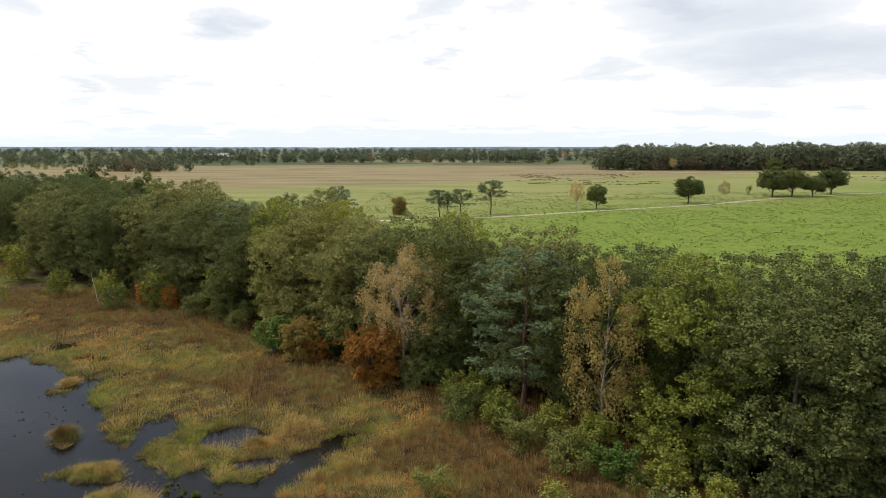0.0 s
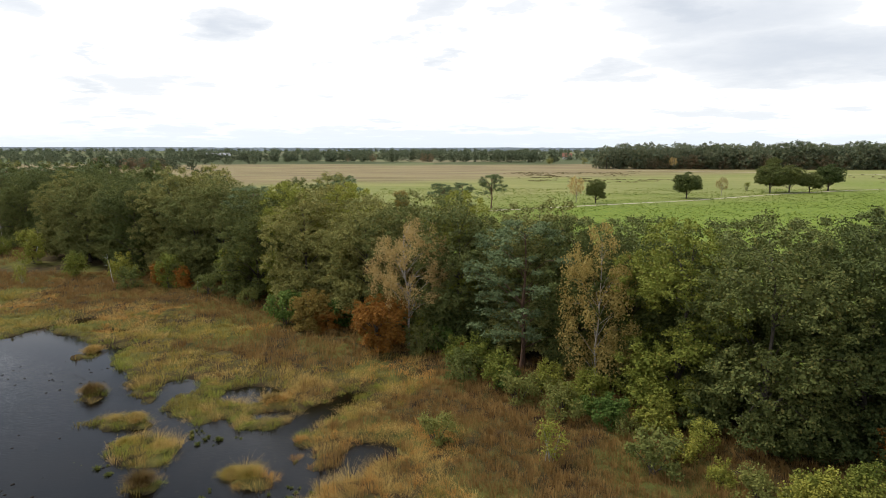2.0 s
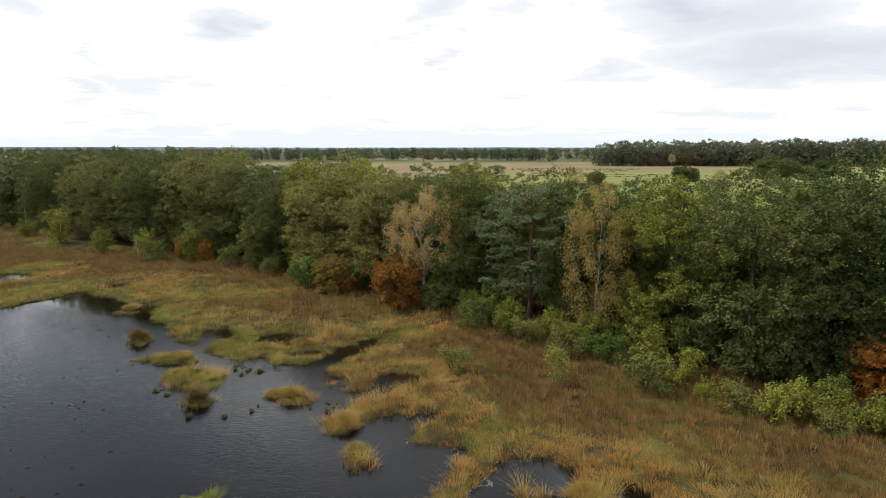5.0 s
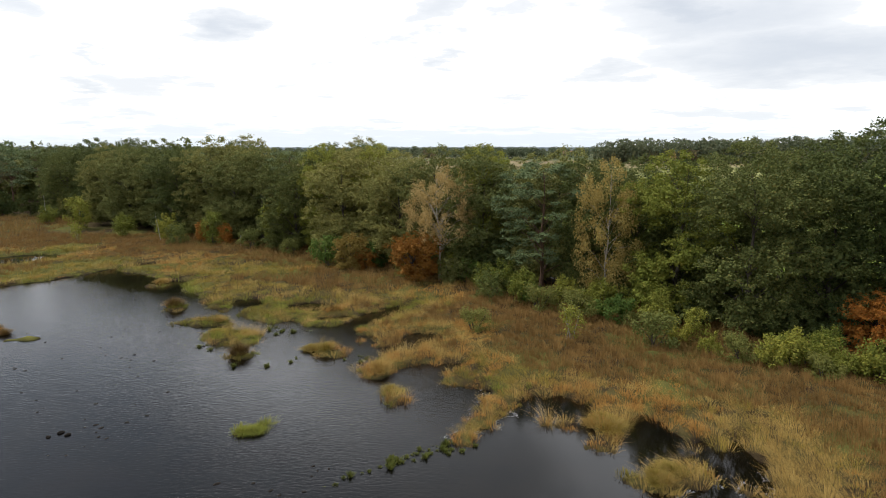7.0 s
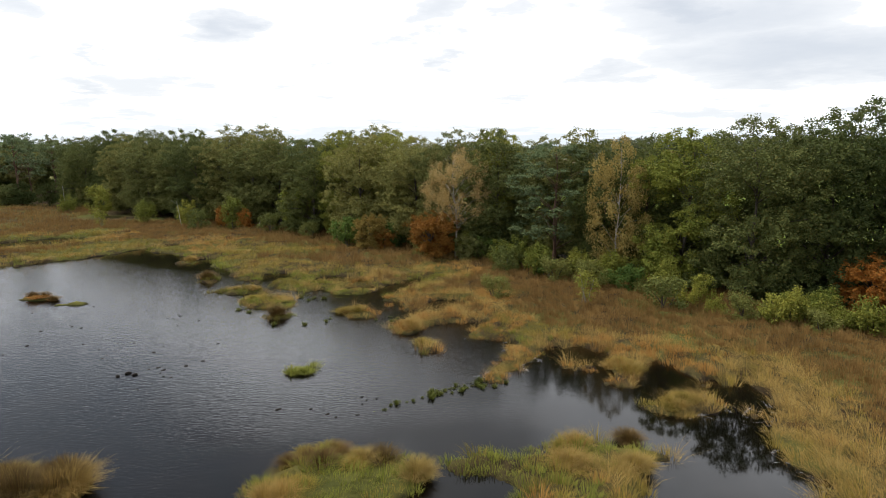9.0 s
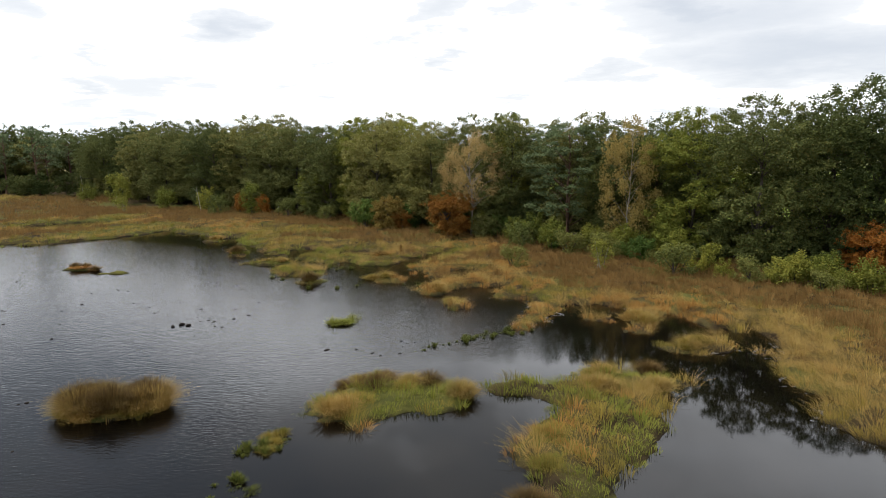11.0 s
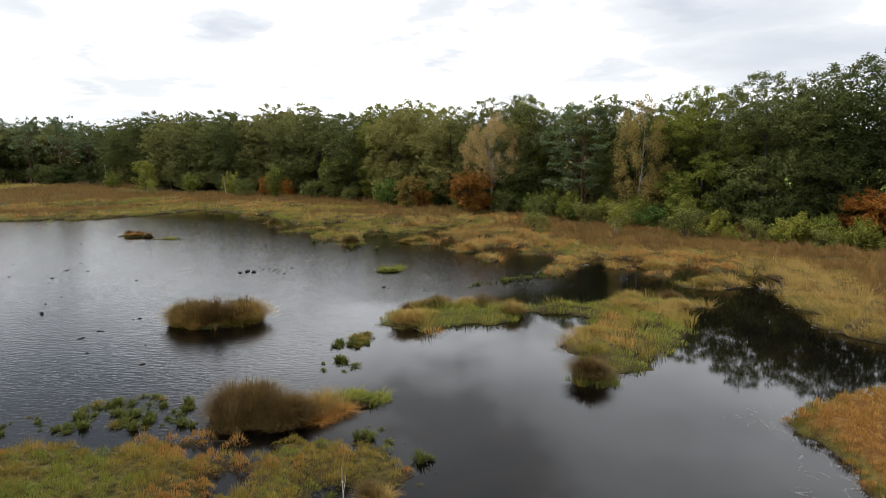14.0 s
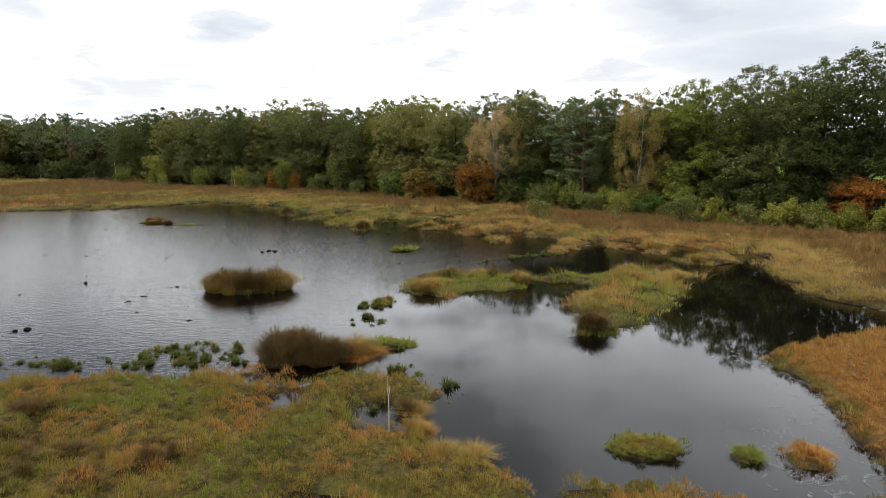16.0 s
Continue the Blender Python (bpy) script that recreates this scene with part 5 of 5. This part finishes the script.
    looks = {"bright_grass": (bright_blade, "bright green bog moss and young grass"), "moor_grass": (molinia, "straw-coloured moor grass on the bog banks"), "sedge_grass": (sedge, "yellow-green sedge on the bog banks"), "moss_grass": (moss_blade, "short green moss and bog grass"),
             "rust_grass": (rust_grass, "orange-brown autumn bog grass"), "heather": (heather, "red-brown heather and bog myrtle before the wood")}
    for key, chunks in sets.items():
        vs, sz, fl, n = [], [], [], 0
        for v, s, f in chunks:
            vs.append(v)
            sz.append(s)
            fl.append(f + n)
            n += len(v)
        tagged(new(key, mesh_np(key, np.concatenate(vs), np.concatenate(sz), np.concatenate(fl), looks[key][0])), looks[key][1], "grass", kind="stuff")


grass_stuff()


def tussock_mesh(name, seed, n, radius, tall, width, material, lean=0.5):
    rng = np.random.default_rng(seed)
    a, r = rng.uniform(0, 2 * np.pi, n), radius * np.sqrt(rng.random(n))
    base = np.column_stack((np.cos(a) * r * 0.55, np.sin(a) * r * 0.55, np.zeros(n) - 0.05))
    out = a + rng.normal(size=n) * 0.35
    v, s, f = blades(rng, base, tall * rng.uniform(0.55, 1.1, n) * (1 - 0.35 * (r / radius)), np.full(n, width), radius * lean * (0.3 + 1.2 * r / radius) * rng.uniform(0.5, 1.3, n), out)
    return mesh_np(name, v, s, f, material)


TUSSOCK = {"straw": lambda: tussock_mesh("tussock", 1, 650, 0.55, 0.85, 0.012, molinia, 0.9), "brown": lambda: tussock_mesh("tussock", 2, 820, 0.6, 0.95, 0.011, rush_brown, 0.7),
           "green": lambda: tussock_mesh("tussock", 3, 700, 0.45, 0.36, 0.011, bright_blade, 0.7), "stub": lambda: tussock_mesh("tussock", 4, 220, 0.20, 0.28, 0.012, moss_blade, 0.7),
           "sedge": lambda: tussock_mesh("tussock", 5, 700, 0.55, 0.6, 0.012, sedge, 0.8), "rust": lambda: tussock_mesh("tussock", 6, 650, 0.5, 0.46, 0.012, rust_grass, 0.8), "stub_dark": lambda: tussock_mesh("tussock", 7, 200, 0.18, 0.25, 0.012, stub_blade, 0.7)}
TUSSOCK_LABEL = {"straw": "straw-coloured moor grass tussock at the water's edge", "brown": "dense brown rush tussock standing in the pond", "green": "bright green moss tussock in the pond", "stub": "small yellow-green sedge tussock standing in shallow water",
                 "sedge": "yellow-green sedge tussock on a bog islet", "rust": "orange-brown grass tussock at the bank", "stub_dark": "small dark green tussock standing in shallow water"}
tussock_data = {}
tus_rng = random.Random(31)


def tussock(kind, x, y, size=1.0, tall=1.0, group="tussocks in the pond"):
    if kind not in tussock_data:
        tussock_data[kind] = TUSSOCK[kind]()
    ob = new("grass_tussock", tussock_data[kind])
    z = max(-0.05, float(height(np.array([x]), np.array([y]))[0]) - 0.03)
    ob.matrix_basis = pose(x, y, z, 0, 0, tus_rng.uniform(0, 360)) @ Matrix.Diagonal((size, size, size * tall, 1))
    return tagged(ob, TUSSOCK_LABEL[kind], "tussock", group)


def ring(kinds, cx, cy, a, b, turn, n, size=1.0, tall=1.0):
    c, s = math.cos(radians(turn)), math.sin(radians(turn))
    for i in range(round(n * 0.78)):
        q, r = tus_rng.uniform(0, 2 * math.pi), math.sqrt(tus_rng.random())
        u, v = a * r * math.cos(q), b * r * math.sin(q)
        tussock(tus_rng.choice(kinds), cx + u * c - v * s, cy + u * s + v * c, size * tus_rng.uniform(0.8, 1.2), tall)


ring(("straw", "brown", "brown", "sedge"), -17.4, 3.7, 1.65, 0.85, 8, 36, 1.05, 1.08)      # the round grassy islet
ring(("brown", "brown", "brown", "brown", "brown"), -12.9, -5.2, 1.35, 0.65, 0, 26, 0.85, 1.0)                # the dark rush clump
ring(("straw", "rust"), -11.1, -4.9, 0.35, 0.5, 0, 5, 0.8, 1.1)
ring(("green",), -10.2, -4.0, 0.6, 0.25, 0, 12, 0.5, 0.5)
ring(("green",), -11.1, 14.2, 0.45, 0.25, 10, 10, 0.8, 0.9)
ring(("rust", "rust", "brown"), -33.2, 28.4, 1.6, 0.4, -8, 11, 0.8, 0.7)
ring(("brown",), -3.4, -2.5, 0.35, 0.25, 0, 5, 0.85, 0.9)
ring(("straw", "sedge", "brown"), -8.2, 5.2, 2.0, 1.4, 0, 14, 0.85, 0.8)
ring(("straw",), -8.9, 3.1, 0.8, 0.3, 0, 4, 0.9, 0.9)
ring(("straw",), -5.2, 4.6, 0.4, 0.3, 0, 4, 0.9, 1.0)
ring(("straw", "sedge"), 0.8, 5.8, 2.6, 1.2, 20, 16, 0.85, 0.8)
ring(("sedge", "green"), -2.0, 0.6, 1.0, 1.6, -20, 12, 0.8, 0.7)
ring(("brown",), 2.3, 7.3, 0.4, 0.3, 0, 3, 0.9, 0.8)
ring(("green", "sedge", "green"), -4.4, -10.7, 0.75, 0.45, 0, 14, 0.42, 0.7)
ring(("rust",), -1.4, -11.2, 0.3, 0.15, 0, 5, 0.6, 0.8)
ring(("green",), -2.5, -11.1, 0.15, 0.1, 0, 2, 0.5, 0.8)
ring(("straw", "sedge"), -9.9, 25.0, 1.0, 0.6, 0, 7, 0.95, 0.9)
ring(("brown",), -15.0, 24.0, 0.3, 0.25, 0, 3, 1.0, 0.9)
ring(("straw", "brown"), -23.8, 35.0, 0.5, 0.4, 0, 5, 1.1, 0.9)
ring(("straw",), -29.0, 43.6, 0.6, 0.4, 0, 4, 1.0, 0.8)
ring(("green", "sedge"), -5.3, 18.6, 0.5, 0.4, 0, 4, 0.8, 0.9)
ring(("green", "sedge"), -16.3, 27.6, 1.6, 0.6, -18, 9, 0.8, 0.7)
ring(("sedge", "straw"), -19.6, 30.9, 1.4, 0.5, -8, 7, 0.8, 0.7)
ring(("rust", "straw"), -6.3, 21.2, 0.7, 0.5, 20, 5, 0.8, 0.8)
ring(("brown", "straw"), -11.5, 33.8, 0.8, 0.4, 0, 4, 1.0, 0.8)
ring(("straw", "sedge"), 5.6, 10.5, 0.9, 0.5, 60, 6, 0.75, 0.95)
ring(("straw", "sedge"), 4.2, 14.6, 0.9, 1.2, -30, 9, 0.9, 0.9)
ring(("straw", "brown"), -9.4, -9.0, 0.3, 0.3, 0, 3, 0.55, 0.9)
ring(("straw",), -8.3, -11.2, 0.5, 0.3, 0, 3, 0.6, 0.8)
ring(("brown", "brown"), -18.0, -9.5, 0.6, 0.35, 0, 9, 0.5, 0.9)
ring(("brown", "straw", "brown"), -14.7, -11.5, 0.8, 0.5, 0, 12, 0.40, 0.8)
ring(("brown", "sedge", "brown"), -17.4, -11.4, 1.6, 0.8, 8, 26, 0.40, 0.75)
ring(("brown", "sedge"), -15.6, -12.6, 1.4, 0.5, 0, 16, 0.40, 0.7)
ring(("straw", "rust"), -9.1, -9.9, 0.2, 0.25, 0, 4, 0.5, 1.3)
ring(("green",), -16.8, -9.3, 0.7, 0.35, 0, 9, 0.6, 0.9)
ring(("sedge", "green", "sedge"), -11.2, 1.2, 0.25, 0.45, 0, 8, 0.48, 1.0)
stubs = []
# small tussocks in the shallows before the near bank, and strung between the islands
for cx, cy, a, b, turn, n in ((-16.4, -4.6, 1.6, 0.9, -4, 34), (-18.2, -5.6, 2.6, 0.6, 6, 24), (-21.5, -6.0, 2.4, 0.8, 12, 20), (-11.3, 1.2, 0.7, 1.1, -20, 34), (-11.4, -1.3, 0.6, 0.8, 10, 20), (-9.6, -6.3, 0.9, 0.6, -20, 14), (-15.5, -5.6, 1.2, 0.4, 0, 10),
                              (-3.6, 12.2, 2.2, 0.35, 37, 34), (-6.4, 10.2, 1.2, 0.3, 37, 6), (-10.2, -8.0, 0.8, 1.2, 0, 8), (-13.0, 22.6, 2.0, 0.8, 30, 8), (-13.6, 28.8, 2.2, 0.9, -10, 16), (-18.0, 26.0, 2.0, 1.2, 0, 10), (-7.6, 23.0, 1.2, 0.9, 0, 9), (-8.4, -8.2, 0.3, 0.9, 0, 5), (-2.2, 12.8, 0.9, 0.8, 30, 9)):
    c, s = math.cos(radians(turn)), math.sin(radians(turn))
    for i in range(round(n * (2.1 if cx < -15 and cy < 0 else 1.2))):
        q, r = tus_rng.uniform(0, 2 * math.pi), math.sqrt(tus_rng.random())
        u, v = a * r * math.cos(q), b * r * math.sin(q)
        x, y, size, tall = cx + u * c - v * s, cy + u * s + v * c, tus_rng.choice((0.35, 0.45, 0.6, 0.75, 1.1)) * tus_rng.uniform(0.85, 1.15), tus_rng.uniform(0.8, 1.2)
        if len(stubs) % 2 == 0 and cy < 3:
            tussock(tus_rng.choice(("stub", "stub_dark", "stub_dark")), x, y, size, tall, "small tussocks in the shallows")
        stubs.append((x, y, size, tall, len(stubs) % 2 == 0 and cy < 3))


def joined_stubs():
    rng = np.random.default_rng(71)
    rest = np.array([q[:4] for q in stubs if not q[4]])
    idx = np.repeat(np.arange(len(rest)), 90)
    n = len(idx)
    a, r, k = rng.uniform(0, 2 * np.pi, n), 0.15 * np.sqrt(rng.random(n)), rest[idx, 2]
    base = np.column_stack((rest[idx, 0] + np.cos(a) * r * k * 0.6, rest[idx, 1] + np.sin(a) * r * k * 0.6, np.full(n, -0.05)))
    v, s, f = blades(rng, base, 0.23 * k * rest[idx, 3] * rng.uniform(0.4, 1.1, n), 0.024 * k, 0.13 * k * (0.3 + r / 0.15) * rng.uniform(0.4, 1.2, n), a)
    tagged(new("small_tussocks", mesh_np("small_tussocks", v, s, f, stub_blade)), "many small dark green tussocks in the shallows", "tussocks", kind="stuff")


joined_stubs()


def lump_mesh():
    bm = bmesh.new()
    bmesh.ops.create_icosphere(bm, subdivisions=2, radius=0.12)
    for v in bm.verts:
        k = 1 + 0.35 * noise.noise(v.co * 9)
        v.co = Vector((v.co.x * k * 1.2, v.co.y * k, v.co.z * k * 0.7))
    me = bpy.data.meshes.new("peat_lump")
    bm.to_mesh(me)
    bm.free()
    me.materials.append(peat)
    return me


lump_data = lump_mesh()
lump_rng = random.Random(12)
for cx, cy, a, b, n in ((-25, 16, 8, 6, 20), (-22, 26, 5, 5, 16), (-30, 8, 8, 7, 10), (-27, 38, 5, 3, 26), (-18, 14, 2, 2, 7), (-22, 2, 4, 4, 6), (-36, 22, 8, 6, 8), (-9, 10, 3, 1.5, 6)):
    for i in range(round(n * 1.6)):
        x, y = cx + lump_rng.gauss(0, a * 0.5), cy + lump_rng.gauss(0, b * 0.5)
        if float(shore(np.array([x]), np.array([y]))[0]) > -0.3:
            continue
        ob = new("peat_lump", lump_data)
        k = lump_rng.uniform(0.22, 0.65)
        ob.matrix_basis = pose(x, y, 0.0, 0, 0, lump_rng.uniform(0, 360)) @ Matrix.Diagonal((k * lump_rng.uniform(0.8, 1.8), k, k * lump_rng.uniform(0.5, 0.9), 1))
        tagged(ob, "small black lump of peat above the water", "peat lump", "peat lumps in the pond")


for x, y, k in ((-23.4, -2.5, 0.6), (-23.1, -2.3, 0.85), (-25.4, 5.0, 0.9), (-19.4, 14.0, 1.1), (-19.0, 13.8, 1.0), (-19.7, 13.6, 0.8)):
    ob = new("peat_lump", lump_data)
    ob.matrix_basis = pose(x, y, 0.02, 0, 0, lump_rng.uniform(0, 360)) @ Matrix.Diagonal((k, k * 0.7, k * 0.9, 1))
    tagged(ob, "larger black stump of peat above the water", "peat lump", "peat lumps in the pond")

# ---- dead stems ----
def dead_stem(x, y, h, lean, thick, label, seed):
    rng = np.random.default_rng(seed)
    n = 6
    t = np.linspace(0, 1, n)
    pts = np.column_stack((lean * h * t + np.cumsum(rng.normal(size=n)) * 0.01 * h, np.cumsum(rng.normal(size=n)) * 0.01 * h, h * t - 0.1))
    ob = tagged(new("dead_birch_stem"), label, "dead tree", "bleached stems on the bog")
    ob.matrix_basis = pose(x, y, float(height(np.array([x]), np.array([y]))[0]))
    part("stem", tubes_mesh("stem", [tube(pts, thick * (1 - 0.75 * t), 6)], dead_bark), ob)
    for i in (3, 4):
        d = rng.normal(size=3) * 0.12 * h
        d[2] = abs(d[2])
        part("twig", tubes_mesh("twig", [tube(np.array((pts[i], pts[i] + d * 0.6, pts[i] + d)), (thick * 0.3, thick * 0.2, thick * 0.1), 4)], dead_bark), ob)
    return ob


for i, (x, y, h, lean, thick, lab) in enumerate(((-9.8, -10.0, 1.35, -0.03, 0.022, "thin white dead birch stem in the near bank"), (-39.4, 66.5, 3.6, -0.15, 0.035, "leaning bleached dead stem before the wood"), (-63, 88, 3.6, 0.1, 0.07, "bleached dead stem at the wood's edge"),
                                              (-27.5, 61.8, 1.5, 0.05, 0.06, "short bleached stump at the wood's edge"), (-71, 92, 4.0, -0.05, 0.07, "bleached dead stem at the wood's edge"))):
    dead_stem(x, y, h, lean, thick, lab, 100 + i)


# ---- foam along the lee shores ----
def foam():
    """Lacy flecks of foam that drift against the lee shores."""
    rng = np.random.default_rng(55)
    vs = []
    # box, flecks tried, reach from the shore, width of the lace's lines, size of a fleck
    for x0, x1, y0, y1, n, reach, line, size in ((-2.6, 2.0, -12.8, -4.6, 420000, 1.5, 0.055, 0.008), (5.6, 12.0, -2.2, 11.6, 220000, 0.45, 0.07, 0.014), (-3.2, 0.8, 13.4, 19.6, 60000, 0.6, 0.05, 0.016)):
        x, y = rng.uniform(x0, x1, n), rng.uniform(y0, y1, n)
        s = shore(x, y)
        near = np.clip(1 + s / reach, 0, 1) * (s < -0.02)
        wx, wy = x + (fbm(x, y, 0.8, 2, 3.0) - 0.5) * 0.8, y + (fbm(x, y, 0.8, 2, 8.0) - 0.5) * 0.8
        lace = np.abs(fbm(wx, wy, 0.45, 2, 5.0) - 0.5)
        ok = (lace < line * near) & (rng.random(n) < (0.45 if size < 0.012 else 0.85) * fbm(x, y, 2.2, 2, 11.0))
        x, y = x[ok], y[ok]
        m = len(x)
        a, r = rng.uniform(0, 2 * np.pi, m), size * rng.uniform(0.4, 1.3, m)
        z = 0.005 + 0.004 * rng.random(m)
        corner = [np.column_stack((x + r * np.cos(a + k * np.pi / 2) * (1.5 if k % 2 else 0.8), y + r * np.sin(a + k * np.pi / 2) * (1.5 if k % 2 else 0.8), z)) for k in range(4)]
        vs.append(np.stack(corner, axis=1).reshape(-1, 3))
    tagged(new("foam", quads_mesh("foam", np.concatenate(vs), foam_mat)), "lacy flecks of pale foam along the pond's lee shore", "foam", kind="stuff")


foam()
